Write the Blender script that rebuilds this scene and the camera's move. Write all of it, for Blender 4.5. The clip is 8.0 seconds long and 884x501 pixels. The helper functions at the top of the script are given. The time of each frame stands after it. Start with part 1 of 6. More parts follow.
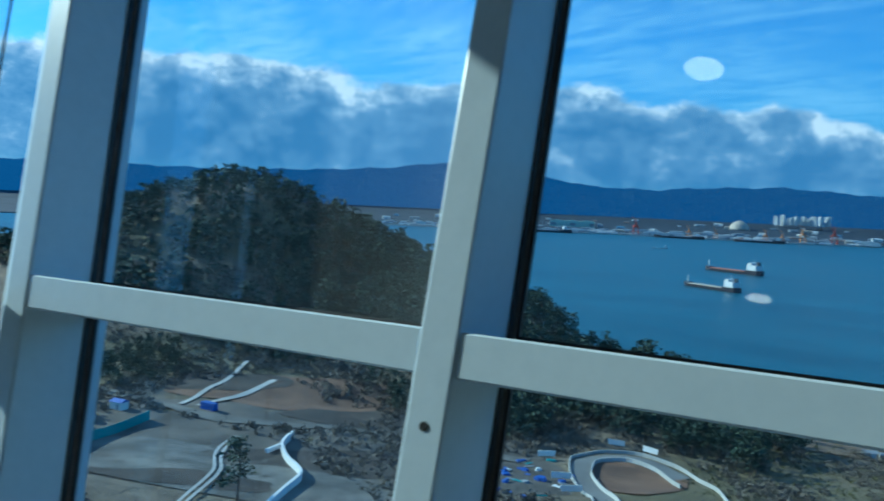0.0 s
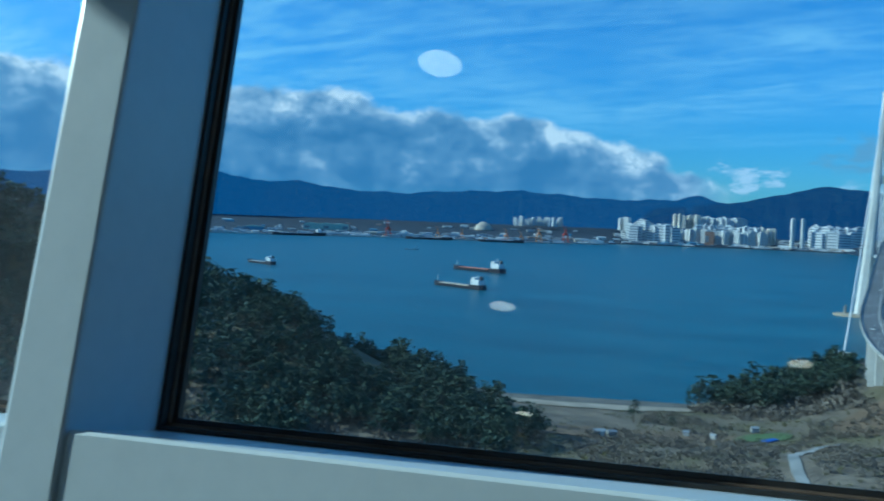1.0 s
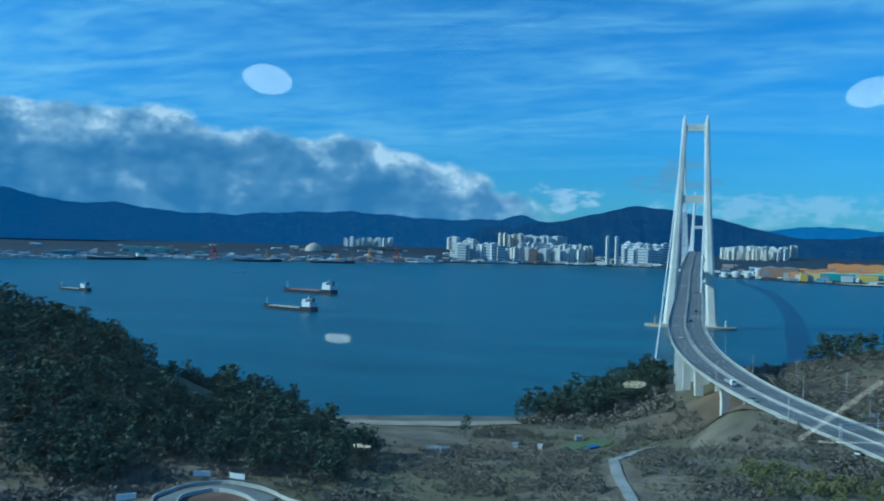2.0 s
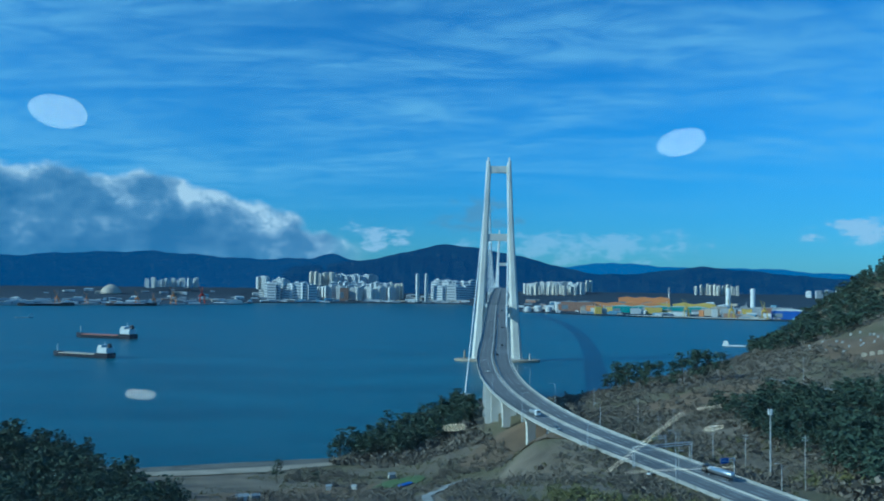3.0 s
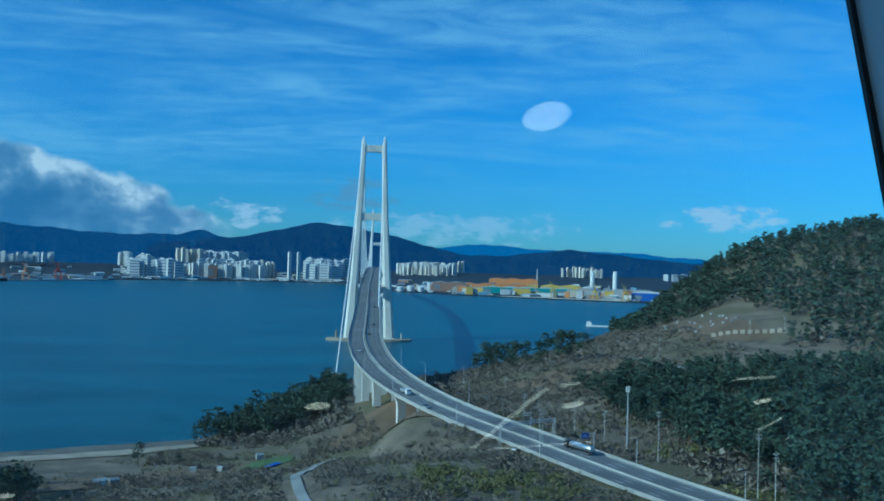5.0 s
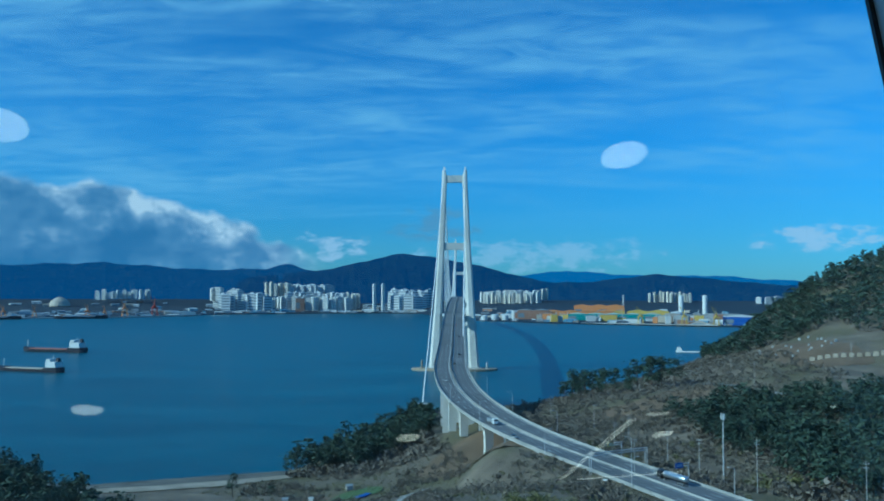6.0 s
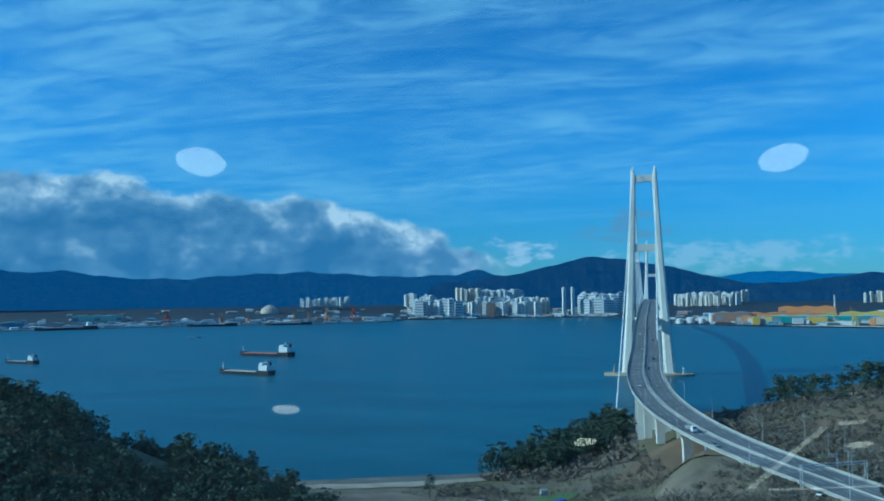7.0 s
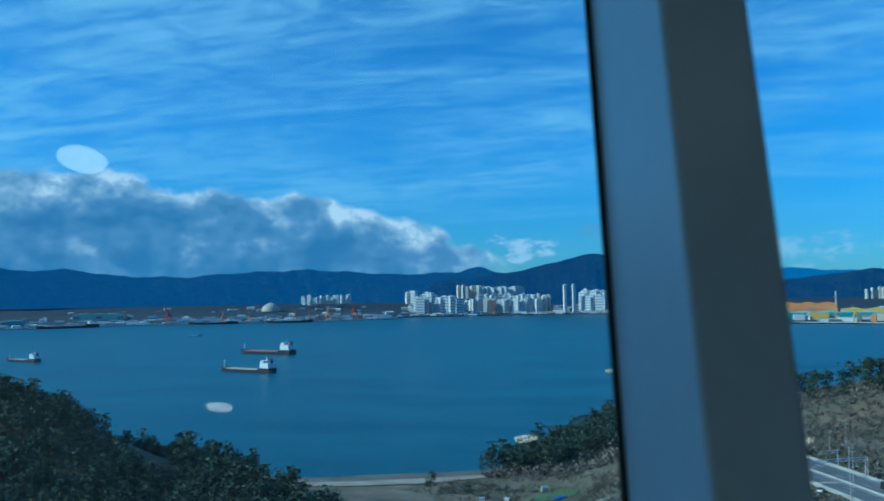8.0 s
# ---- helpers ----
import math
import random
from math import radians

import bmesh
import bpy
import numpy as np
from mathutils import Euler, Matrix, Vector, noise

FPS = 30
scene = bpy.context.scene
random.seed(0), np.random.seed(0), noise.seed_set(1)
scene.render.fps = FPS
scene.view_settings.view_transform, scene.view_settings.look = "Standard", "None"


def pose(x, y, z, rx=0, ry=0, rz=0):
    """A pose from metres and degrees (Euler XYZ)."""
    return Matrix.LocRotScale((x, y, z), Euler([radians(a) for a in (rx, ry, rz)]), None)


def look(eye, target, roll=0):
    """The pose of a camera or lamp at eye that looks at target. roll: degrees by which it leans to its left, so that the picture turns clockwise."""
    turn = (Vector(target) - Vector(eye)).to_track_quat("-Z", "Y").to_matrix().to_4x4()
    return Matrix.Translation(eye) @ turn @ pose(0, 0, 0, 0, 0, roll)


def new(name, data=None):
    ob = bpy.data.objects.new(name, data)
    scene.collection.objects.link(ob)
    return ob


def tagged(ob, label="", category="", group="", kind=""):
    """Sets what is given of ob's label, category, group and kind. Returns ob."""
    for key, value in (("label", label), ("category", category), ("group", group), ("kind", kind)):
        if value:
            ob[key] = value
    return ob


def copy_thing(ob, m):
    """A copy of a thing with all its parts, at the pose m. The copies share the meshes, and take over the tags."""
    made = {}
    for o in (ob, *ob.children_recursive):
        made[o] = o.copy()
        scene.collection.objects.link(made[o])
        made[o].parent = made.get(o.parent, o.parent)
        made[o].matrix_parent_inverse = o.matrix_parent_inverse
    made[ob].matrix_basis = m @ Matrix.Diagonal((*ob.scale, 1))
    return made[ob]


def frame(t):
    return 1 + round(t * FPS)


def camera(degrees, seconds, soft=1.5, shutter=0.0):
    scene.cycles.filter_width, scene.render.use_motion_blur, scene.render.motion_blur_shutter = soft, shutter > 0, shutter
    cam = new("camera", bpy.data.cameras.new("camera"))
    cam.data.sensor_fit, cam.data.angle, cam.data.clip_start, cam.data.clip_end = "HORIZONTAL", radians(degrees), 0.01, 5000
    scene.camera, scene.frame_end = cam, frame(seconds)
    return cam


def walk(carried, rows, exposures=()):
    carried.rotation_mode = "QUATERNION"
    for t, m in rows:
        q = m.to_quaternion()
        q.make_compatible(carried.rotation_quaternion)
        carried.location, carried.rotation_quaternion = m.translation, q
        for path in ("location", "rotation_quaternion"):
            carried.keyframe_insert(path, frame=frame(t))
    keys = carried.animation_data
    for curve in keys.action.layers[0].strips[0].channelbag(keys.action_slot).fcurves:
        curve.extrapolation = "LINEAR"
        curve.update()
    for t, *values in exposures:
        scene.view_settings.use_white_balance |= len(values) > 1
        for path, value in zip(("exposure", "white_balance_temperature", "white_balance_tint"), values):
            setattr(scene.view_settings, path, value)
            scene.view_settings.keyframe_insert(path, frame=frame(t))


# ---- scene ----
# ---- camera and its walk ----
cam = camera(55.67, 8.0, soft=1.7, shutter=0.25)
EYE = 104.0          # metres above the sea
# seconds, x, y, z in the room, yaw, pitch, roll
ROWS = [
    (0.0, 0.000, 0.000, 0.000, 45.11, -3.27, -2.58),
    (0.4, 0.005, 0.132, 0.011, 38.06, -3.12, -2.37),
    (0.5, -0.010, 0.167, 0.014, 36.38, -3.03, -2.31),
    (1.0, -0.148, 0.323, 0.022, 28.36, -2.37, -2.15),
    (1.2, -0.182, 0.371, 0.029, 24.94, -2.43, -2.23),
    (2.3, -0.255, 0.528, 0.055, 12.46, 0.28, -0.80),
    (2.5, -0.263, 0.550, 0.060, 8.60, 0.98, -0.40),
    (3.0, -0.298, 0.592, 0.072, 3.95, 2.26, -0.66),
    (3.5, -0.290, 0.680, 0.060, 0.00, 2.06, -2.10),
    (4.0, -0.248, 0.750, 0.042, -3.65, 1.45, -1.96),
    (4.2, -0.234, 0.768, 0.036, -6.08, 0.78, -2.10),
    (5.3, -0.272, 0.642, 0.064, -2.64, 1.47, -0.74),
    (5.5, -0.270, 0.628, 0.066, -0.45, 2.36, -0.55),
    (6.0, -0.276, 0.575, 0.078, 1.00, 2.92, -0.14),
    (6.5, -0.240, 0.515, 0.084, 7.73, 3.28, -0.02),
    (7.0, -0.183, 0.471, 0.089, 13.88, 3.28, 0.70),
    (7.5, -0.100, 0.489, 0.091, 15.06, 3.22, 1.01),
    (7.8, 0.030, 0.530, 0.088, 15.00, 3.15, 0.92),
    (8.0, 0.111, 0.544, 0.084, 13.96, 3.10, 0.85),
]
walk(cam, [(t, pose(x, y, EYE + z, 90 + p, r, w)) for t, x, y, z, w, p, r in ROWS],
     exposures=[(0.0, 0.18, 5100, -18), (1.0, 0.04, 5000, -18), (1.2, 0.0, 4980, -18), (2.3, -0.14, 4850, -20), (4.0, -0.24, 4800, -20),
                (7.0, -0.19, 4800, -20), (7.6, -0.14, 4800, -20), (8.0, -0.09, 4800, -20)])

# ---- sky and sun ----
SUN_AZ, SUN_EL = 112.0, 28.0     # degrees, anticlockwise from +y
sun_way = Vector((-math.sin(radians(SUN_AZ)) * math.cos(radians(SUN_EL)),
                  math.cos(radians(SUN_AZ)) * math.cos(radians(SUN_EL)), math.sin(radians(SUN_EL))))
sun = new("sun", bpy.data.lights.new("sun", "SUN"))
sun.data.energy, sun.data.angle, sun.data.color = 4.6, radians(0.6), (1.0, 0.93, 0.82)
sun.matrix_world = look(sun_way * 100 + Vector((0, 0, EYE)), (0, 0, EYE))


class Nodes:
    """Short hand for node trees."""

    def __init__(self, tree):
        self.tree = tree
        tree.nodes.clear()

    def add(self, kind, inputs=None, operation=None, clamp=False, blend=None):
        nd = self.tree.nodes.new(kind)
        if operation:
            nd.operation, nd.use_clamp = operation, clamp
        if blend:
            nd.data_type, nd.blend_type = "RGBA", blend
        for key, value in (inputs or {}).items():
            self.put(nd.inputs[key], value)
        return nd

    def put(self, socket, value):
        if isinstance(value, bpy.types.NodeSocket):
            self.tree.links.new(value, socket)
        elif isinstance(value, bpy.types.Node):
            self.tree.links.new(value.outputs[0], socket)
        else:
            socket.default_value = value

    def m(self, op, a, b=0.0, c=0.0, clamp=False):
        nd = self.add("ShaderNodeMath", operation=op, clamp=clamp)
        for i, v in enumerate((a, b, c)):
            self.put(nd.inputs[i], v)
        return nd.outputs[0]

    def span(self, v, lo, hi, a=0.0, b=1.0):
        nd = self.add("ShaderNodeMapRange")
        nd.interpolation_type = "SMOOTHSTEP"
        for i, q in enumerate((v, lo, hi, a, b)):
            self.put(nd.inputs[i], q)
        return nd.outputs[0]

    def noise(self, vec, scale, detail=4.0, rough=0.55, warp=0.0):
        nd = self.add("ShaderNodeTexNoise", {"Scale": scale, "Detail": detail, "Roughness": rough, "Distortion": warp})
        if vec is not None:
            self.put(nd.inputs["Vector"], vec)
        return nd.outputs["Fac"]

    def scaled(self, vec, sx, sy, sz, rz=0.0):
        nd = self.add("ShaderNodeMapping")
        self.put(nd.inputs["Vector"], vec)
        nd.inputs["Scale"].default_value = (sx, sy, sz)
        nd.inputs["Rotation"].default_value = (0, 0, radians(rz))
        return nd.outputs[0]

    def mix(self, fac, a, b, blend="MIX"):
        nd = self.add("ShaderNodeMix", blend=blend)
        self.put(nd.inputs[0], fac)
        self.put(nd.inputs[6], a)
        self.put(nd.inputs[7], b)
        return nd.outputs[2]

    def ramp(self, fac, *stops):
        nd = self.add("ShaderNodeValToRGB")
        self.put(nd.inputs[0], fac)
        e = nd.color_ramp.elements
        while len(e) < len(stops):
            e.new(0.5)
        for el, (pos, col) in zip(e, stops):
            el.position, el.color = pos, (*col, 1)
        return nd.outputs[0]


world = bpy.data.worlds.new("sky")
scene.world = world
world.use_nodes = True
N = Nodes(world.node_tree)
sky = N.add("ShaderNodeTexSky")
sky.sky_type, sky.sun_disc = "NISHITA", False
sky.sun_elevation, sky.sun_rotation = radians(SUN_EL), radians(-SUN_AZ)
sky.altitude, sky.air_density, sky.dust_density, sky.ozone_density = 100.0, 1.0, 0.35, 3.0
way = N.add("ShaderNodeTexCoord").outputs["Generated"]
xyz = N.add("ShaderNodeSeparateXYZ", {0: way})
X, Y, Z = xyz.outputs
el = N.m("MULTIPLY", N.m("ARCSINE", Z), 57.2958)
az = N.m("MULTIPLY", N.m("ARCTAN2", N.m("MULTIPLY", X, -1.0), Y), 57.2958)
# high streaks, drawn out sideways
lift = N.m("ADD", N.m("ABSOLUTE", Z), 0.10)
flat = N.add("ShaderNodeCombineXYZ", {0: N.m("DIVIDE", X, lift), 1: N.m("DIVIDE", Y, lift), 2: 0.0}).outputs[0]
streak = N.noise(N.scaled(flat, 0.40, 1.25, 1.0, -14.0), 1.1, 8.0, 0.60, 0.8)
patch = N.noise(N.scaled(flat, 0.35, 0.6, 1.0, 20.0), 0.9, 3.0, 0.5)
cirrus = N.m("MULTIPLY", N.span(streak, 0.32, 0.66), N.span(patch, 0.18, 0.54, 0.30, 1.0))
ripple = N.noise(N.scaled(flat, 0.9, 1.7, 1.0, 24.0), 4.2, 8.0, 0.66, 0.6)
cirrus = N.m("MULTIPLY", N.m("MULTIPLY", cirrus, N.span(ripple, 0.30, 0.64, 0.25, 1.0)), N.m("MULTIPLY", N.span(el, 3.0, 10.0), N.span(az, -30.0, 6.0, 0.40, 1.0)))
# bank of heaped clouds over the hills
ball = N.add("ShaderNodeCombineXYZ", {0: az, 1: N.m("MULTIPLY", el, 1.25), 2: 0.0}).outputs[0]
puff = N.noise(ball, 0.15, 9.0, 0.58)
fine = N.noise(ball, 0.34, 9.0, 0.60)
top = N.m("ADD", 2.2, N.m("MULTIPLY", 6.4, N.m("SUBTRACT", 1.0, N.m("EXPONENT", N.m("MULTIPLY", N.m("MAXIMUM", N.m("SUBTRACT", az, 9.0), 0.0), -0.09)))))
top = N.m("ADD", top, N.m("MULTIPLY", N.m("SUBTRACT", puff, 0.5), 5.0))
depth = N.m("SUBTRACT", top, el)
bank = N.m("MULTIPLY", N.span(depth, -0.15, 0.55), N.span(az, 8.5, 12.5))
bank = N.m("MULTIPLY", bank, N.span(el, 0.0, 2.6, 0.75, 1.0))
lit = N.m("ADD", N.m("MULTIPLY", N.m("MINIMUM", depth, 3.4), -0.22), N.m("MULTIPLY", N.m("SUBTRACT", fine, 0.5), 2.7))
bank_col = N.ramp(N.m("ADD", lit, 0.92, clamp=True), (0.0, (0.09, 0.22, 0.45)), (0.45, (0.17, 0.31, 0.54)), (0.78, (0.39, 0.50, 0.70)), (1.0, (0.74, 0.77, 0.90)))


wisp = N.noise(N.scaled(ball, 1.0, 1.7, 1.0), 0.55, 9.0, 0.62)


def puff_at(a0, e0, wa, we):
    da = N.m("DIVIDE", N.m("SUBTRACT", az, a0), wa)
    de = N.m("DIVIDE", N.m("SUBTRACT", el, e0), we)
    r2 = N.m("ADD", N.m("MULTIPLY", da, da), N.m("MULTIPLY", de, de))
    body = N.m("ADD", N.m("SUBTRACT", wisp, 0.52), N.m("MULTIPLY", N.m("SUBTRACT", 1.0, r2), 0.15))
    return N.m("MULTIPLY", N.span(body, 0.0, 0.16), N.span(r2, 0.9, 2.4, 1.0, 0.0))


puffs = N.m("MAXIMUM", puff_at(8.7, 3.1, 2.5, 1.1), N.m("MAXIMUM", puff_at(-23.5, 3.6, 4.2, 1.0), N.m("MULTIPLY", puff_at(-6.0, 2.6, 9.0, 1.2), 0.6)))
dark = N.m("MAXIMUM", puff_at(1.6, 5.3, 2.4, 0.8), puff_at(1.2, 4.2, 3.6, 0.8))
col = N.mix(1.0, N.mix(1.0, sky.outputs[0], (0.52, 0.98, 1.55, 1), "MULTIPLY"), (0.103, 0.103, 0.103, 1), "MULTIPLY")
haze = N.span(el, 0.0, 13.0, 0.80, 1.0)
col = N.mix(1.0, col, N.add("ShaderNodeCombineXYZ", {0: haze, 1: haze, 2: haze}).outputs[0], "MULTIPLY")
col = N.mix(N.m("MULTIPLY", cirrus, 0.88), col, (0.40, 0.66, 0.93, 1))
col = N.mix(N.m("MULTIPLY", puffs, 0.75), col, (0.62, 0.70, 0.90, 1))
col = N.mix(N.m("MULTIPLY", dark, 0.7), col, (0.22, 0.36, 0.55, 1))
col = N.mix(bank, col, bank_col)
back = N.add("ShaderNodeBackground", {0: col, 1: 1.0})
N.add("ShaderNodeOutputWorld", {0: back})

# ---- materials ----


def material(name, paint=None, rough=0.7, metal=0.0, **more):
    """A node material: paint(N, coords) gives the base colour socket or a colour."""
    mat = bpy.data.materials.new(name)
    mat.use_nodes = True
    n = Nodes(mat.node_tree)
    bsdf = n.add("ShaderNodeBsdfPrincipled", {"Roughness": rough, "Metallic": metal})
    n.add("ShaderNodeOutputMaterial", {0: bsdf})
    where = n.add("ShaderNodeNewGeometry").outputs["Position"]
    got = paint(n, where, bsdf) if callable(paint) else (*paint, 1)
    if got is not None:
        n.put(bsdf.inputs["Base Color"], got)
    for key, value in more.items():
        n.put(bsdf.inputs[key.replace("_", " ")], value)
    return mat


def bump(n, bsdf, height, strength, dist):
    b = n.add("ShaderNodeBump", {"Strength": strength, "Distance": dist, "Height": height})
    n.put(bsdf.inputs["Normal"], b.outputs[0])


def mottled(c1, c2, scale, scale2=None, strength=0.0, dist=0.01, spread=(0.35, 0.65)):
    def paint(n, where, bsdf):
        a = n.noise(where, scale, 6.0, 0.6)
        b = n.noise(where, scale2 or scale * 9.0, 4.0, 0.6)
        v = n.m("ADD", n.m("MULTIPLY", a, 0.65), n.m("MULTIPLY", b, 0.35))
        if strength:
            bump(n, bsdf, b, strength, dist)
        return n.ramp(n.span(v, *spread), (0.0, c1), (1.0, c2))
    return paint


def by_object(c1, c2, scale=0.05):
    def paint(n, where, bsdf):
        r = n.add("ShaderNodeObjectInfo").outputs["Random"]
        a = n.noise(where, scale, 4.0)
        return n.ramp(n.m("ADD", n.m("MULTIPLY", r, 0.7), n.m("MULTIPLY", a, 0.3)), (0.0, c1), (1.0, c2))
    return paint


def by_island(c1, c2):
    def paint(n, where, bsdf):
        r = n.add("ShaderNodeNewGeometry").outputs["Random Per Island"]
        a = n.noise(where, 0.02, 3.0)
        v = n.m("ADD", n.m("MULTIPLY", r, 0.55), n.m("MULTIPLY", a, 0.45))
        return n.ramp(n.span(v, 0.2, 0.8), (0.0, c1), (1.0, c2))
    return paint


def sea_paint(n, where, bsdf):
    far = n.noise(n.scaled(where, 1.0, 2.6, 1.0, 25.0), 0.004, 5.0, 0.6)
    wave = n.noise(n.scaled(where, 1.0, 2.4, 1.0, 25.0), 0.045, 4.0, 0.62, 0.4)
    chop = n.noise(n.scaled(where, 1.0, 2.0, 1.0, 12.0), 0.22, 4.0, 0.65, 0.3)
    bump(n, bsdf, n.m("ADD", n.m("MULTIPLY", wave, 0.6), n.m("MULTIPLY", chop, 0.4)), 0.75, 1.8)
    v = n.m("ADD", n.m("MULTIPLY", far, 0.45), n.m("ADD", n.m("MULTIPLY", wave, 0.30), n.m("MULTIPLY", chop, 0.25)))
    return n.ramp(n.span(v, 0.36, 0.64), (0.0, (0.009, 0.056, 0.094)), (1.0, (0.030, 0.118, 0.168)))


def ground_paint(n, where, bsdf):
    big = n.noise(where, 0.012, 5.0, 0.6)
    mid = n.noise(where, 0.07, 6.0, 0.65)
    small = n.noise(where, 0.6, 5.0, 0.7)
    bump(n, bsdf, n.m("ADD", n.m("MULTIPLY", mid, 2.0), small), 0.8, 1.2)
    soil = n.ramp(n.span(n.m("ADD", n.m("MULTIPLY", mid, 0.6), n.m("MULTIPLY", small, 0.4)), 0.32, 0.68),
                  (0.0, (0.075, 0.060, 0.044)), (0.5, (0.165, 0.132, 0.095)), (1.0, (0.280, 0.225, 0.160)))
    grass = n.mix(small, (0.085, 0.078, 0.036, 1), (0.165, 0.135, 0.075, 1))
    return n.mix(n.span(big, 0.45, 0.6), soil, grass)


M_SEA = material("sea_water", sea_paint, 0.32, IOR=1.33, Specular_IOR_Level=0.25)
M_GROUND = material("winter_ground", ground_paint, 0.95)
M_SAND = material("sand", mottled((0.24, 0.20, 0.15), (0.42, 0.36, 0.28), 0.05), 0.95)
M_WET = material("wet_sand", mottled((0.065, 0.062, 0.055), (0.170, 0.158, 0.135), 0.07, 0.5), 0.95)
M_EARTH = material("bare_earth", mottled((0.085, 0.048, 0.032), (0.215, 0.122, 0.074), 0.06, 0.8, 0.5, 0.3), 0.95)
M_GREY_EARTH = material("grey_gravel", mottled((0.07, 0.067, 0.062), (0.20, 0.19, 0.17), 0.09, 0.9, 0.5, 0.3), 0.95)
M_SITE = material("site_soil", mottled((0.050, 0.044, 0.038), (0.150, 0.130, 0.110), 0.05, 0.6, 0.5, 0.3), 0.95)
M_DARK_EARTH_SHADE = material("dark_earth_and_shade", mottled((0.020, 0.017, 0.016), (0.075, 0.058, 0.048), 0.07, 0.7, 0.6, 0.4), 0.95)
M_FIELD = material("ploughed_field", mottled((0.11, 0.075, 0.045), (0.19, 0.13, 0.08), 0.05), 0.95)
M_LAWN = material("green_field", mottled((0.05, 0.10, 0.03), (0.12, 0.16, 0.06), 0.12), 0.95)
M_ASPHALT = material("asphalt", mottled((0.095, 0.097, 0.100), (0.160, 0.160, 0.165), 0.04, 1.2), 0.85)
M_OLD_ASPHALT = material("worn_asphalt", mottled((0.13, 0.13, 0.13), (0.22, 0.22, 0.21), 0.06, 0.9), 0.9)
M_TRACK = material("pale_track", mottled((0.20, 0.20, 0.19), (0.36, 0.35, 0.33), 0.08, 0.9), 0.9)
M_LINE = material("road_paint", mottled((0.50, 0.50, 0.48), (0.70, 0.70, 0.68), 0.3), 0.7)
M_CONCRETE = material("concrete", mottled((0.36, 0.36, 0.34), (0.52, 0.51, 0.48), 0.05, 0.6), 0.85)
M_BARRIER = material("weathered_barrier", mottled((0.26, 0.26, 0.25), (0.40, 0.39, 0.37), 0.08, 0.7), 0.85)
M_TOWER = material("tower_concrete", mottled((0.60, 0.58, 0.53), (0.74, 0.72, 0.66), 0.03, 0.3), 0.75)
M_CABLE = material("white_cable", mottled((0.72, 0.72, 0.70), (0.82, 0.82, 0.80), 0.1), 0.5)
M_STEEL = material("galvanised_steel", mottled((0.42, 0.43, 0.44), (0.58, 0.58, 0.58), 0.5), 0.5, 0.3)
M_PINE = material("pine_needles", by_island((0.013, 0.030, 0.022), (0.056, 0.086, 0.054)), 0.9)
M_BROWN = material("bare_twigs", by_island((0.070, 0.062, 0.052), (0.225, 0.190, 0.150)), 0.95)
M_OLIVE = material("dry_bamboo", by_island((0.070, 0.076, 0.024), (0.195, 0.180, 0.070)), 0.95)
M_BARK = material("bark", mottled((0.06, 0.045, 0.035), (0.14, 0.10, 0.075), 0.8), 0.95)
M_FRAME = material("white_metal", mottled((0.53, 0.62, 0.70), (0.59, 0.68, 0.76), 1.5, 40.0, 0.05, 0.001), 0.30)
M_GASKET = material("black_rubber", mottled((0.012, 0.012, 0.013), (0.03, 0.03, 0.03), 6.0), 0.45)
M_BEAD = material("brown_sealant", mottled((0.10, 0.075, 0.06), (0.18, 0.14, 0.11), 6.0), 0.5)
M_CEIL = material("ceiling_paint", mottled((0.56, 0.57, 0.58), (0.62, 0.63, 0.64), 0.7), 0.9)
M_FLOOR = material("dark_floor", mottled((0.13, 0.13, 0.13), (0.20, 0.20, 0.19), 1.2), 0.6)
M_WALL = material("grey_wall", mottled((0.20, 0.20, 0.20), (0.27, 0.27, 0.26), 0.7), 0.8)


def glass_material():
    mat = bpy.data.materials.new("window_glass")
    mat.use_nodes = True
    n = Nodes(mat.node_tree)
    clear = n.add("ShaderNodeBsdfTransparent", {"Color": (0.88, 0.94, 0.97, 1)})
    shine = n.add("ShaderNodeBsdfGlossy", {"Roughness": 0.0, "Color": (1, 1, 1, 1)})
    graze = n.add("ShaderNodeLayerWeight", {"Blend": 0.5}).outputs["Facing"]
    gloss = n.m("ADD", 0.055, n.m("MULTIPLY", 0.945, n.m("POWER", graze, 5.0)))
    both = n.add("ShaderNodeMixShader", {0: gloss, 1: clear.outputs[0], 2: shine.outputs[0]})
    where = n.add("ShaderNodeNewGeometry").outputs["Position"]
    smear = n.noise(n.scaled(where, 1.0, 1.0, 0.35), 2.5, 5.0, 0.6)
    dust = n.add("ShaderNodeBsdfDiffuse", {"Color": (0.80, 0.80, 0.78, 1)})
    dusty = n.add("ShaderNodeMixShader", {0: n.span(smear, 0.3, 0.7, 0.035, 0.08), 1: both.outputs[0], 2: dust.outputs[0]})
    n.add("ShaderNodeOutputMaterial", {0: dusty})
    return mat


M_GLASS = glass_material()


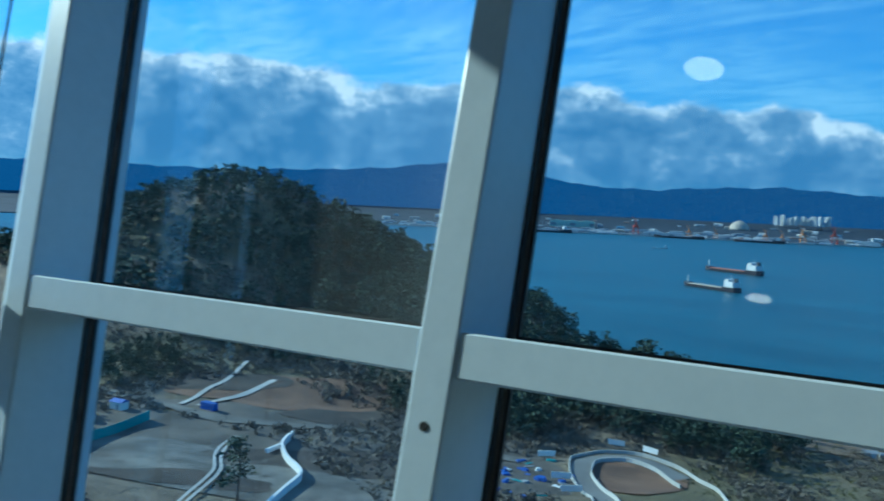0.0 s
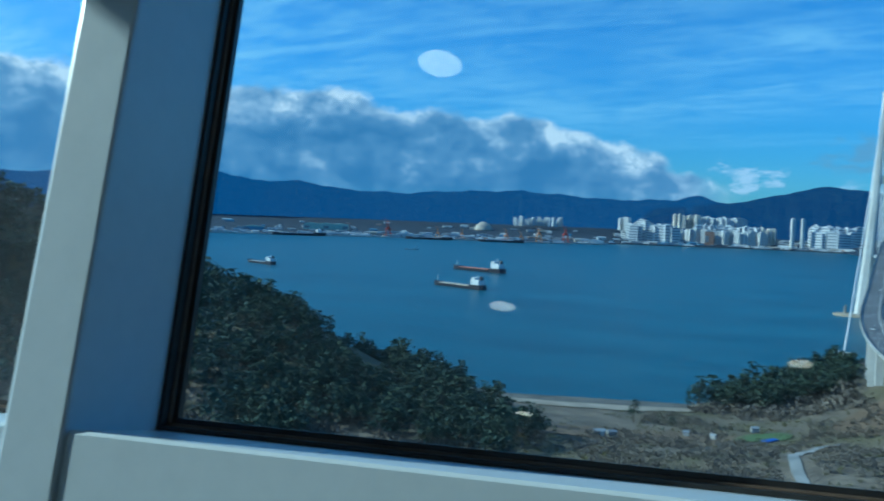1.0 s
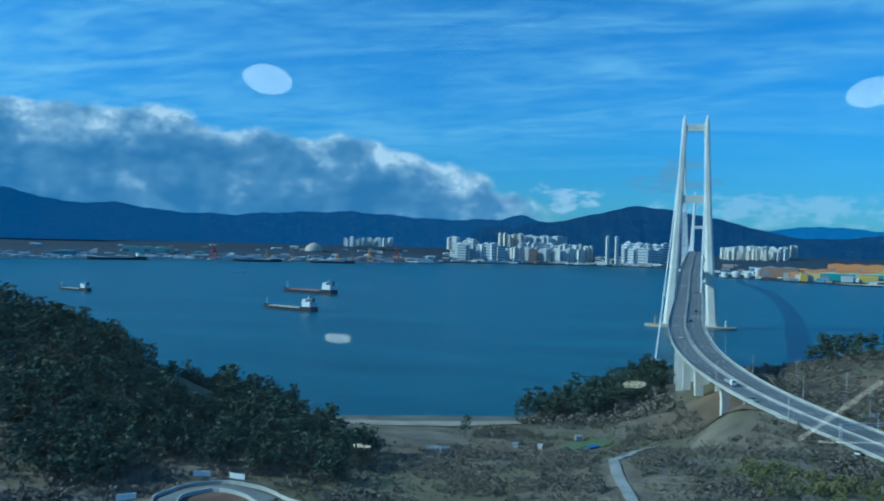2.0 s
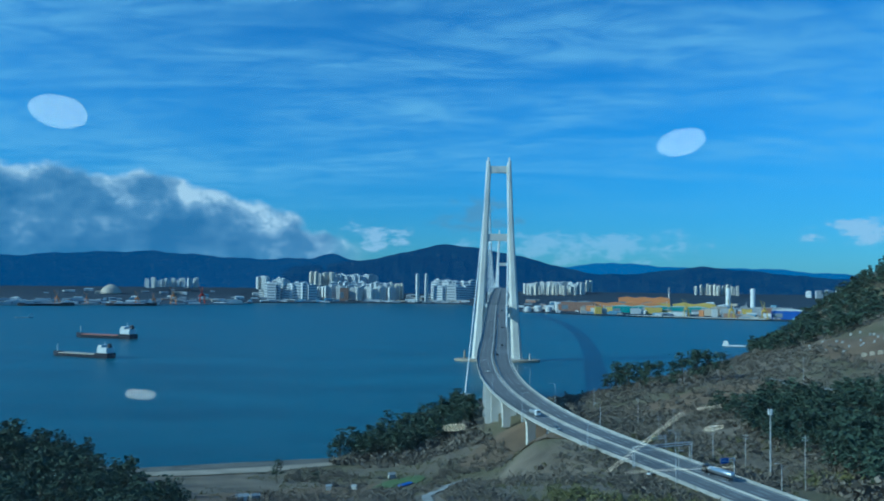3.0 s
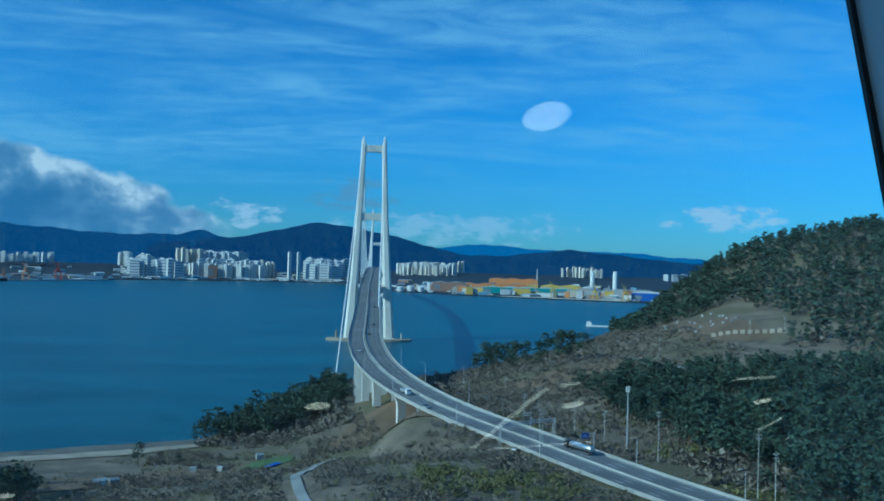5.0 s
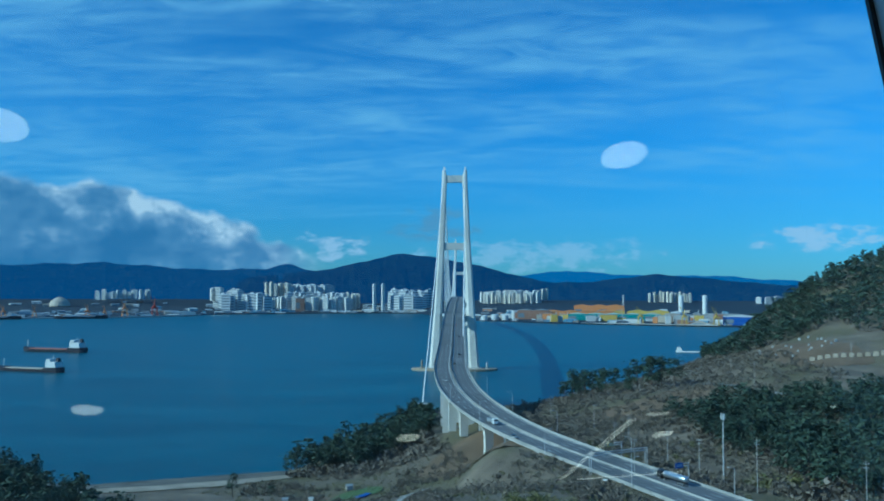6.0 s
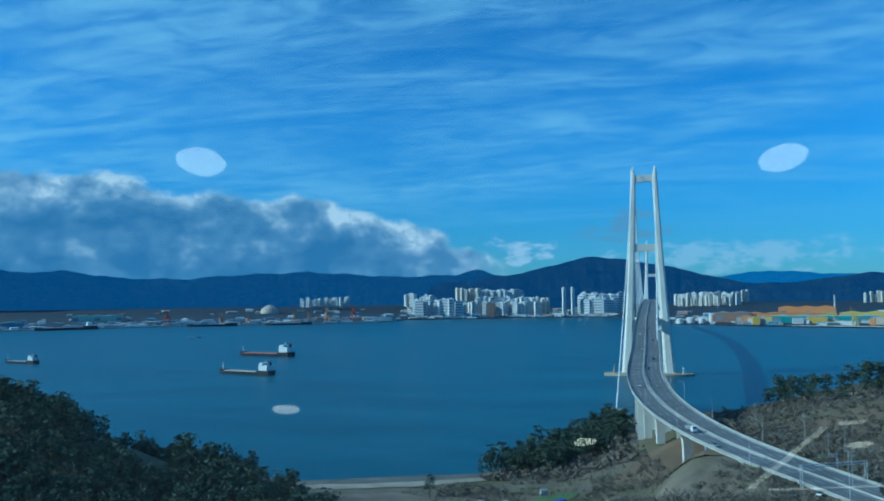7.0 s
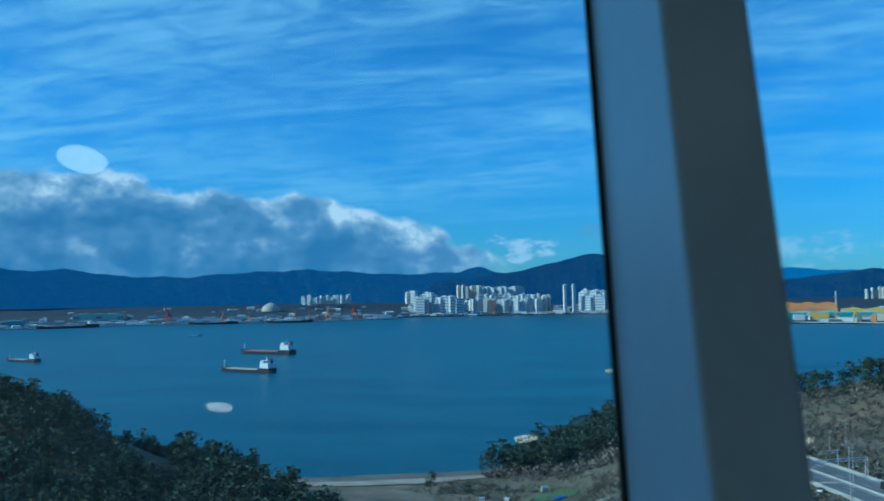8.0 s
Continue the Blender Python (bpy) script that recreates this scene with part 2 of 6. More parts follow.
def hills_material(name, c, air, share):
    """Distant hills, the blue air in front of them painted in as a glow."""
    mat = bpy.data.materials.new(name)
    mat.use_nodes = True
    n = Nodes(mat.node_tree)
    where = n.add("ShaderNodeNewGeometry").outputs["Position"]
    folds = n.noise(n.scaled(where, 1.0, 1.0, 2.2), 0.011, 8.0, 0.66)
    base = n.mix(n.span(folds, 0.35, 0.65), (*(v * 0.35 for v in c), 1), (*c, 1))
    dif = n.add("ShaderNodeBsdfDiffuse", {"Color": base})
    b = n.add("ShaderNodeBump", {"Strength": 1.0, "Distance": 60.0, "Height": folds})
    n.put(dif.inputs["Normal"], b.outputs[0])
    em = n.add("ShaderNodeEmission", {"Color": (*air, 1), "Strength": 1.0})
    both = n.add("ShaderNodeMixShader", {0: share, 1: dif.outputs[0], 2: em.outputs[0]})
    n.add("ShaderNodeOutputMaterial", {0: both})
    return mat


# last number: share of the painted haze glow over the hill's own colour
M_HILLS = hills_material("haze_hills", (0.05, 0.07, 0.05), (0.026, 0.105, 0.310), 0.68)
M_FAR_HILLS = hills_material("far_haze_hills", (0.05, 0.07, 0.06), (0.045, 0.175, 0.450), 0.90)
M_NEAR_HILLS = hills_material("near_haze_hills", (0.05, 0.07, 0.045), (0.018, 0.076, 0.240), 0.65)
M_LAMP = material("lamp_diffuser", (0.9, 0.9, 0.9), 0.5, Emission_Color=(1.0, 0.86, 0.66, 1), Emission_Strength=5.2)
M_LAMP_DIM = material("dim_lamp_diffuser", (0.9, 0.9, 0.9), 0.5, Emission_Color=(1.0, 0.88, 0.70, 1), Emission_Strength=3.0)

# ---- shaping helpers ----


class Geo:
    """Collects points and faces of one mesh."""

    def __init__(self):
        self.v, self.f = [], []

    def poly(self, pts):
        k = len(self.v)
        self.v += [tuple(p) for p in pts]
        self.f.append(tuple(range(k, k + len(pts))))

    def box(self, c, s, rz=0.0, top=1.0, m=None):
        """A block with its middle at c and size s; top: how far the upper face narrows."""
        k = len(self.v)
        cr, sr = math.cos(radians(rz)), math.sin(radians(rz))
        for z, q in ((-0.5, 1.0), (0.5, top)):
            for x, y in ((-0.5, -0.5), (0.5, -0.5), (0.5, 0.5), (-0.5, 0.5)):
                a, b = x * s[0] * q, y * s[1] * q
                self.v.append((c[0] + a * cr - b * sr, c[1] + a * sr + b * cr, c[2] + z * s[2]))
        for q in ((3, 2, 1, 0), (4, 5, 6, 7), (0, 1, 5, 4), (1, 2, 6, 5), (2, 3, 7, 6), (3, 0, 4, 7)):
            self.f.append(tuple(k + i for i in q))
        return self

    def loft(self, rings, caps=True, close=True):
        """Joins rings of equally many points."""
        k, n = len(self.v), len(rings[0])
        for r in rings:
            self.v += [tuple(p) for p in r]
        for i in range(len(rings) - 1):
            for j in range(n if close else n - 1):
                a, b = k + i * n + j, k + i * n + (j + 1) % n
                self.f.append((a, b, b + n, a + n))
        if caps and close:
            self.f.append(tuple(k + j for j in reversed(range(n))))
            self.f.append(tuple(k + (len(rings) - 1) * n + j for j in range(n)))
        return self

    def tube(self, pts, r, sides=6):
        pts = [Vector(p) for p in pts]
        rings = []
        for i, p in enumerate(pts):
            d = (pts[min(i + 1, len(pts) - 1)] - pts[max(i - 1, 0)]).normalized()
            s = d.cross(Vector((0, 0, 1)) if abs(d.z) < 0.95 else Vector((0, 1, 0))).normalized()
            t = s.cross(d)
            rr = r[i] if isinstance(r, (list, tuple)) else r
            rings.append([p + (s * math.cos(a) + t * math.sin(a)) * rr for a in (2 * math.pi * j / sides for j in range(sides))])
        return self.loft(rings)

    def mesh(self, name, mat, smooth=False):
        me = bpy.data.meshes.new(name)
        me.from_pydata(self.v, [], self.f)
        me.materials.append(mat)
        me.update()
        b = bmesh.new()
        b.from_mesh(me)
        bmesh.ops.recalc_face_normals(b, faces=b.faces[:])
        b.to_mesh(me)
        b.free()
        if smooth:
            me.polygons.foreach_set("use_smooth", [True] * len(me.polygons))
        return me


def thing(name, geo=None, mat=None, label="", category="", group="", kind="", smooth=False):
    """A top-level thing: a mesh, or an Empty that holds parts."""
    ob = new(name, geo.mesh(name, mat, smooth) if geo else None)
    return tagged(ob, label, category, group, kind)


def part(name, geo, mat, parent, label="", smooth=False):
    ob = new(name, geo.mesh(name, mat, smooth))
    ob.parent = parent
    return tagged(ob, label)

# ---- the lie of the land ----
COAST = np.array([(-1500, 900), (-900, 820), (-640, 640), (-430, 560), (-300, 462), (-195, 455), (-150, 474), (-98, 493), (-72, 560),
                  (-52, 650), (-34, 738), (-8, 772), (40, 765), (90, 820), (160, 880), (250, 970), (320, 1130), (430, 1240), (700, 1320), (1700, 1300)], float)


def coast_distance(x, y):
    """How far inland a place lies; below 0 in the sea."""
    x, y = np.atleast_1d(np.asarray(x, float)), np.atleast_1d(np.asarray(y, float))
    best = np.full(x.shape, 1e9)
    inside = np.zeros(x.shape, bool)
    ring = np.vstack([COAST, [(1700, -900), (-1500, -900), (-1500, 900)]])
    for (ax, ay), (bx, by) in zip(ring[:-1], ring[1:]):
        dx, dy = bx - ax, by - ay
        if ay > -800 or by > -800:
            s = np.clip(((x - ax) * dx + (y - ay) * dy) / (dx * dx + dy * dy), 0, 1)
            best = np.minimum(best, np.hypot(x - ax - s * dx, y - ay - s * dy))
        cross = ((ay > y) != (by > y))
        with np.errstate(divide="ignore", invalid="ignore"):
            inside ^= cross & (x < dx * (y - ay) / (dy if dy else 1e-9) + ax)
    return np.where(inside, best, -best)


def smooth01(v):
    v = np.clip(v, 0, 1)
    return v * v * (3 - 2 * v)


# the road's middle line: x, y, height
ROAD = np.array([(247, 40, 27), (192, 122, 28), (139, 205, 29.5), (99, 274, 31), (84, 303, 32), (74, 326, 33.2), (58, 352, 34.8), (44, 377, 36),
                 (34, 398, 37), (21, 433, 39), (9, 478, 41.5), (0, 535, 44.5), (-5, 620, 49), (-4, 757, 56.6), (-4, 900, 64.6), (-4, 1146, 77)], float)


def road_points(lo, hi, step=8.0):
    """Points along the smoothed middle line between two heights of y, with the way to its right."""
    p = ROAD
    seg = np.r_[0, np.cumsum(np.hypot(np.diff(p[:, 0]), np.diff(p[:, 1])))]
    s = np.arange(0, seg[-1], step)
    q = np.stack([np.interp(s, seg, p[:, i]) for i in range(3)], 1)
    k = np.ones(7) / 7
    for _ in range(2):
        pad = np.vstack([np.repeat(q[:1], 3, 0), q, np.repeat(q[-1:], 3, 0)])
        sm = np.stack([np.convolve(pad[:, i], k, "valid") for i in range(3)], 1)
        sm[:3], sm[-3:] = q[:3], q[-3:]
        q = sm
    t = np.gradient(q, axis=0)
    t /= np.linalg.norm(t[:, :2], axis=1)[:, None]
    r = np.stack([t[:, 1], -t[:, 0], np.zeros(len(t))], 1)
    keep = (q[:, 1] >= lo) & (q[:, 1] <= hi)
    return q[keep], r[keep], t[keep]


RQ, RR, RT = road_points(-100, 2000)
GROUND_ROAD = RQ[RQ[:, 1] < 385]


def bell(x, y, cx, cy, a, b, turn=0.0):
    c, s = math.cos(radians(turn)), math.sin(radians(turn))
    u, v = (x - cx) * c + (y - cy) * s, -(x - cx) * s + (y - cy) * c
    return np.exp(-(u / a) ** 2 - (v / b) ** 2)


def rough_land(x, y):
    return (np.sin(x * 0.043 + 1.3 * np.sin(y * 0.021)) * np.cos(y * 0.037 + 0.9 * np.sin(x * 0.017)) * 1.6
            + np.sin(x * 0.11 + y * 0.07) * np.sin(y * 0.13 - x * 0.05) * 0.7)


def height(x, y):
    x, y = np.atleast_1d(np.asarray(x, float)), np.atleast_1d(np.asarray(y, float))
    s = coast_distance(x, y)
    z = np.where(s > 0, 0.6 + 26 * smooth01(s / 300) + 5 * smooth01((s - 150) / 300), s * 0.25)
    shore = smooth01(s / 90)
    z = z + shore * (73 * bell(x, y, -501, 315, 112, 160, -30)          # wooded hill
                     + 13 * bell(x, y, -513, 313, 108, 77, -40)
                     + 36 * bell(x, y, -301, 351, 112, 68, -20)          # its spur towards the beach
                     + 6 * bell(x, y, -195, 382, 23, 30, -20)
                     + 116 * bell(x, y, 580, 752, 331, 250, 20)          # hill beyond the road
                     + 55 * bell(x, y, 418, 906, 114, 134, 30)
                     + 10 * bell(x, y, 10, 285, 70, 55)
                     - 6 * bell(x, y, -190, 215, 110, 70, 20)
                     + 17 * bell(x, y, 22, 505, 42, 75, 0)
                     + 6 * bell(x, y, 30, 410, 40, 40))
    z = z + shore * rough_land(x, y)
    # level bed under the road
    d2 = np.full(x.shape, 1e9)
    zr = np.zeros(x.shape)
    for px, py, pz in GROUND_ROAD[::2]:
        d = np.hypot(x - px, y - py)
        hit = d < d2
        d2, zr = np.where(hit, d, d2), np.where(hit, pz, zr)
    w = smooth01((46 - d2) / 26)
    z = z * (1 - w) + (zr - 0.9) * w
    return z


def h1(x, y):
    return float(height(x, y)[0])


def land_sheet():
    xs = np.concatenate([np.arange(-1500, -640, 43.0), np.arange(-640, 720, 8.0), np.arange(720, 1700, 49.0)])
    ys = np.concatenate([np.arange(-900, 20, 46.0), np.arange(20, 1010, 8.0), np.arange(1010, 1340, 30.0)])
    gx, gy = np.meshgrid(xs, ys)
    z = height(gx.ravel(), gy.ravel())
    nx, ny = len(xs), len(ys)
    idx = np.arange(nx * ny).reshape(ny, nx)
    f = np.stack([idx[:-1, :-1], idx[:-1, 1:], idx[1:, 1:], idx[1:, :-1]], -1).reshape(-1, 4)
    zz = z[f].max(1)
    f = f[zz > -3.0]
    me = bpy.data.meshes.new("ground")
    me.from_pydata(np.stack([gx.ravel(), gy.ravel(), z], 1).tolist(), [], f.tolist())
    me.materials.append(M_GROUND)
    me.polygons.foreach_set("use_smooth", [True] * len(me.polygons))
    return tagged(new("ground", me), "rolling winter ground of dry grass and brown soil", "ground", kind="structure")


land_sheet()

g = Geo()
R = 4985.0
n_side = 64
g.poly([(R * math.sin(2 * math.pi * i / n_side), R * math.cos(2 * math.pi * i / n_side), 0.0) for i in range(n_side)])
thing("water", g, M_SEA, "rippled deep blue sea water of the strait", "sea", kind="structure")


def draped(name, pts, mat, label, category, lift=0.25, cut=6.0):
    """A patch of ground cover: an outline filled and laid over the land."""
    b = bmesh.new()
    b.faces.new([b.verts.new((x, y, 0)) for x, y in pts])
    x0, x1 = min(p[0] for p in pts), max(p[0] for p in pts)
    y0, y1 = min(p[1] for p in pts), max(p[1] for p in pts)
    for axis, lo, hi in ((0, x0, x1), (1, y0, y1)):
        c = lo + cut
        while c < hi:
            bmesh.ops.bisect_plane(b, geom=b.verts[:] + b.edges[:] + b.faces[:], plane_co=(c, 0, 0) if axis == 0 else (0, c, 0),
                                   plane_no=(1, 0, 0) if axis == 0 else (0, 1, 0))
            c += cut
    co = np.array([v.co[:] for v in b.verts])
    z = height(co[:, 0], co[:, 1]) + lift
    for v, q in zip(b.verts, z):
        v.co.z = q
    me = bpy.data.meshes.new(name)
    b.normal_update()
    for fc in b.faces:
        if fc.normal.z < 0:
            fc.normal_flip()
    b.to_mesh(me)
    b.free()
    me.materials.append(mat)
    return tagged(new(name, me), label, category, kind="structure")


def wobbly(cx, cy, a, b, turn=0.0, seed=0, n=22, wob=0.14):
    rnd = random.Random(seed)
    ph = [rnd.uniform(0, 6.28) for _ in range(3)]
    out = []
    for i in range(n):
        t = 2 * math.pi * i / n
        k = 1 + wob * (math.sin(2 * t + ph[0]) + 0.6 * math.sin(3 * t + ph[1]) + 0.4 * math.sin(5 * t + ph[2]))
        u, v = a * k * math.cos(t), b * k * math.sin(t)
        c, s = math.cos(radians(turn)), math.sin(radians(turn))
        out.append((cx + u * c - v * s, cy + u * s + v * c))
    return out


def band(name, line, half, mat, label, category, lift=0.3, zs=None, parent=None, off=0.0, step=5.0, kind="structure"):
    """A strip of a given half width along a line, laid on the land or at given heights."""
    p = np.array(line, float)
    seg = np.r_[0, np.cumsum(np.hypot(np.diff(p[:, 0]), np.diff(p[:, 1])))]
    s = np.linspace(0, seg[-1], max(2, int(seg[-1] / step)))
    q = np.stack([np.interp(s, seg, p[:, i]) for i in range(p.shape[1])], 1)
    for _ in range(3):
        q[1:-1] = (q[:-2] + q[1:-1] * 2 + q[2:]) / 4
    t = np.gradient(q[:, :2], axis=0)
    t /= np.linalg.norm(t, axis=1)[:, None]
    r = np.stack([t[:, 1], -t[:, 0]], 1)
    le, ri = q[:, :2] + r * (off - half), q[:, :2] + r * (off + half)
    if p.shape[1] == 3:
        zl = zr = q[:, 2] + lift
    else:
        zl, zr = height(le[:, 0], le[:, 1]) + lift, height(ri[:, 0], ri[:, 1]) + lift
    g = Geo()
    g.v = [(*a, b) for a, b in zip(le, zl)] + [(*a, b) for a, b in zip(ri, zr)]
    n = len(q)
    g.f = [(i, i + n, i + n + 1, i + 1) for i in range(n - 1)]
    if parent:
        return part(name, g, mat, parent, label)
    return thing(name, g, mat, label, category, kind=kind)


# ---- suspension bridge ----
NEAR_Y, FAR_Y, TX = 1146.0, 2691.0, -3.2


def tx_at(y):
    return TX + (y - NEAR_Y) / (FAR_Y - NEAR_Y) * 14.0


def deck_z(y):
    """Height of the road over the water."""
    if y <= NEAR_Y:
        return float(np.interp(y, ROAD[:, 1], ROAD[:, 2]))
    s = (y - NEAR_Y) / (FAR_Y - NEAR_Y)
    return 77 + 4 * 19.0 * s * (1 - s)


bridge = thing("suspension_bridge", label="white concrete suspension bridge with two tall towers over the strait", category="bridge")


def tower_leg(side, y, cx):
    """A tapered hollow-edged leg that leans inward, with a rounded outer edge."""
    rings = []
    for z, half, w, d in ((0, 36.0, 18.0, 20.0), (4, 35.8, 18.0, 20.0), (4.2, 34.6, 15.4, 17.0), (73, 28.6, 11.6, 13.5), (168, 22.0, 8.4, 10.0), (264, 17.2, 6.6, 8.6), (269, 17.1, 5.4, 7.4), (273, 17.0, 3.6, 5.4)):
        c = cx + side * (half - w / 2)
        b = 0.22 * w
        pts = [(-w / 2 + b, -d / 2), (w / 2 - b, -d / 2), (w / 2, -d / 2 + b), (w / 2, d / 2 - b), (w / 2 - b, d / 2), (-w / 2 + b, d / 2), (-w / 2, d / 2 - b), (-w / 2, -d / 2 + b)]
        rings.append([(c + px, y + py, z) for px, py in pts])
    return Geo().loft(rings)


def bridge_tower(y):
    cx = tx_at(y)
    leg_a = part("tower_leg", tower_leg(-1, y, cx), M_TOWER, bridge, "pale tapered concrete tower leg")
    leg_b = part("tower_leg", tower_leg(1, y, cx), M_TOWER, bridge, "pale tapered concrete tower leg")
    for z, h, half in ((261, 9.0, 10.9), (168, 9.5, 14.0), (69, 7.0, 17.3)):
        g = Geo()
        rings = []
        for s in (-1, -0.7, 0, 0.7, 1):
            hh = h * (1.25 if abs(s) == 1 else 1.0)
            x = cx + s * half
            rings.append([(x, y - 3.2, z - hh / 2), (x, y + 3.2, z - hh / 2), (x, y + 3.2, z + h / 2), (x, y - 3.2, z + h / 2)])
        g.loft(rings)
        part("cross_beam", g, M_TOWER, bridge, "pale concrete cross beam between the legs")
    for s, leg in ((-1, leg_a), (1, leg_b)):
        g = Geo()
        g.box((cx + s * 14.2, y, 275.0), (3.2, 6.5, 5.0), 0, 0.7)
        part("cable_saddle", g, M_CABLE, leg)
        g = Geo()
        ring = [(cx + s * 25 + 16.5 * math.cos(a), y + 13 * math.sin(a)) for a in (2 * math.pi * i / 20 for i in range(20))]
        g.loft([[(px, py, -3) for px, py in ring], [(px, py, 2.2) for px, py in ring], [(cx + s * 25 + (px - cx - s * 25) * 0.8, y + (py - y) * 0.8, 4.2) for px, py in ring]])
        part("pile_cap", g, M_CONCRETE, bridge, "rounded concrete footing in the water")


bridge_tower(NEAR_Y)
bridge_tower(FAR_Y)
# long low fender island round the near footing
g = Geo()
ring = [(TX + 58 * math.copysign(abs(math.cos(a)) ** 0.75, math.cos(a)), NEAR_Y - 4 + 20 * math.sin(a)) for a in (2 * math.pi * i / 36 for i in range(36))]
g.loft([[(x, y, -3) for x, y in ring], [(x, y, 2.6) for x, y in ring], [(TX + (x - TX) * 0.97, NEAR_Y - 4 + (y - NEAR_Y + 4) * 0.93, 3.0) for x, y in ring]])
fender = part("fender", g, M_SAND, bridge, "long sandy-brown protective island at the tower foot")
for x, tall in ((-44, 15.0), (44, 12.0)):
    part("beacon", Geo().tube([(TX + x, NEAR_Y - 8, 2.5), (TX + x, NEAR_Y - 8, tall * 0.75), (TX + x, NEAR_Y - 8, tall)], [1.6, 1.2, 0.5], 8), M_SAND if x < 0 else M_STEEL, bridge, "slim navigation beacon")


def strip_section(lines, offs, name, mat, label="", bottom=None, parent=bridge):
    """A long body that follows the road: lines are (points, right), offs a cross-section of (sideways, up)."""
    q, r = lines
    g = Geo()
    g.loft([[p + rr * a + np.array([0, 0, b]) for a, b in offs] for p, rr in zip(q, r)])
    return part(name, g, mat, parent, label)


app = RQ[:, 1] > 372
SPAN_Y = np.arange(NEAR_Y, FAR_Y + 320, 20.0)
SQ = np.array([(tx_at(y), y, deck_z(min(y, FAR_Y)) - max(0, y - FAR_Y) * 0.03) for y in SPAN_Y])
SR = np.tile([1.0, 0, 0], (len(SQ), 1))
DQ, DR = np.vstack([RQ[app], SQ[1:]]), np.vstack([RR[app], SR[1:]])
strip_section((DQ, DR), ((-12.6, -0.5), (-7.0, -3.0), (7.0, -3.0), (12.6, -0.5), (12.6, 0.0), (-12.6, 0.0)), "deck_girder", M_CONCRETE, "pale girder under the road")
strip_section((DQ, DR), ((-12.3, 0.004), (12.3, 0.004), (12.3, 0.08), (-12.3, 0.08)), "deck_asphalt", M_ASPHALT, "dark asphalt roadway")
for a, w, h in ((-12.45, 0.5, 1.25), (12.45, 0.5, 1.25), (-0.45, 0.3, 0.9), (0.45, 0.3, 0.9)):
    strip_section((DQ, DR), ((a - w / 2, 0.0), (a + w / 2, 0.0), (a + w / 4, h), (a - w / 4, h)), "parapet", M_BARRIER, "low concrete road parapet")
for a in (-11.2, -1.4, 1.4, 11.2):
    strip_section((DQ, DR), ((a - 0.22, 0.081), (a + 0.22, 0.081), (a + 0.22, 0.1), (a - 0.22, 0.1)), "edge_line", M_LINE, "white edge line")


def dashes(q, r, t, off, parent, gap=2, lift=0.11):
    g = Geo()
    for i in range(0, len(q) - 1, gap):
        a = q[i] + r[i] * off + np.array([0, 0, lift])
        b = a + (q[i + 1] - q[i]) * 0.75
        w = r[i] * 0.14
        g.poly([a - w, a + w, b + w, b - w])
    tagged(part("lane_dashes", g, M_LINE, parent, "white dashed lane line"), kind="stuff")


DT = np.gradient(DQ, axis=0)
for off in (-8.0, -4.6, 4.6, 8.0):
    dashes(DQ, DR, DT, off, bridge)

# main cables and hangers
for s in (-1, 1):
    top = [(tx_at(y) + s * 14.2, y, 275.0) for y in (NEAR_Y, FAR_Y)]
    land = (tx_at(NEAR_Y) + s * 26.0 - 1, 742.0, 5.0) if s < 0 else (tx_at(NEAR_Y) + 9, 790.0, 30.0)
    pts = [Vector(land).lerp(Vector(top[0]), i / 12) - Vector((0, 0, 9.0 * math.sin(math.pi * i / 12))) for i in range(13)]
    for i in range(1, 33):
        u = i / 32
        y = NEAR_Y + u * (FAR_Y - NEAR_Y)
        pts.append(Vector((tx_at(y) + s * (14.2 + 0.6 * math.sin(math.pi * u)), y, 275.0 - 4 * 172.0 * u * (1 - u))))
    end = Vector((tx_at(FAR_Y) + s * 20, FAR_Y + 360, 30))
    pts += [Vector(top[1]).lerp(end, i / 6) for i in range(1, 7)]
    part("main_cable", Geo().tube(pts, 0.62, 8), M_CABLE, bridge, "thick white main cable")
    g = Geo()
    for i in range(1, 64):
        u = i / 64
        y = NEAR_Y + u * (FAR_Y - NEAR_Y)
        x = tx_at(y) + s * (14.2 + 0.6 * math.sin(math.pi * u))
        zc = 275.0 - 4 * 172.0 * u * (1 - u)
        if zc > deck_z(y) + 2:
            g.tube([(x, y, deck_z(y)), (x, y, zc)], 0.14, 4)
    tagged(part("hangers", g, M_CABLE, bridge, "thin steel hanger ropes"), kind="stuff")
    g = Geo()
    g.box((land[0], land[1] - 6, land[2] / 2), (13, 26, land[2] + 4), 0, 0.8)
    part("anchorage", g, M_CONCRETE, bridge, "concrete cable anchorage on the shore")
# cross joints on the deck
for y in (668, 900, 1100):
    x = float(np.interp(y, RQ[:, 1], RQ[:, 0]))
    part("expansion_joint", Geo().box((x, y, deck_z(y) + 0.12), (24.0, 1.0, 0.05)), M_LINE, bridge, "pale joint across the road")
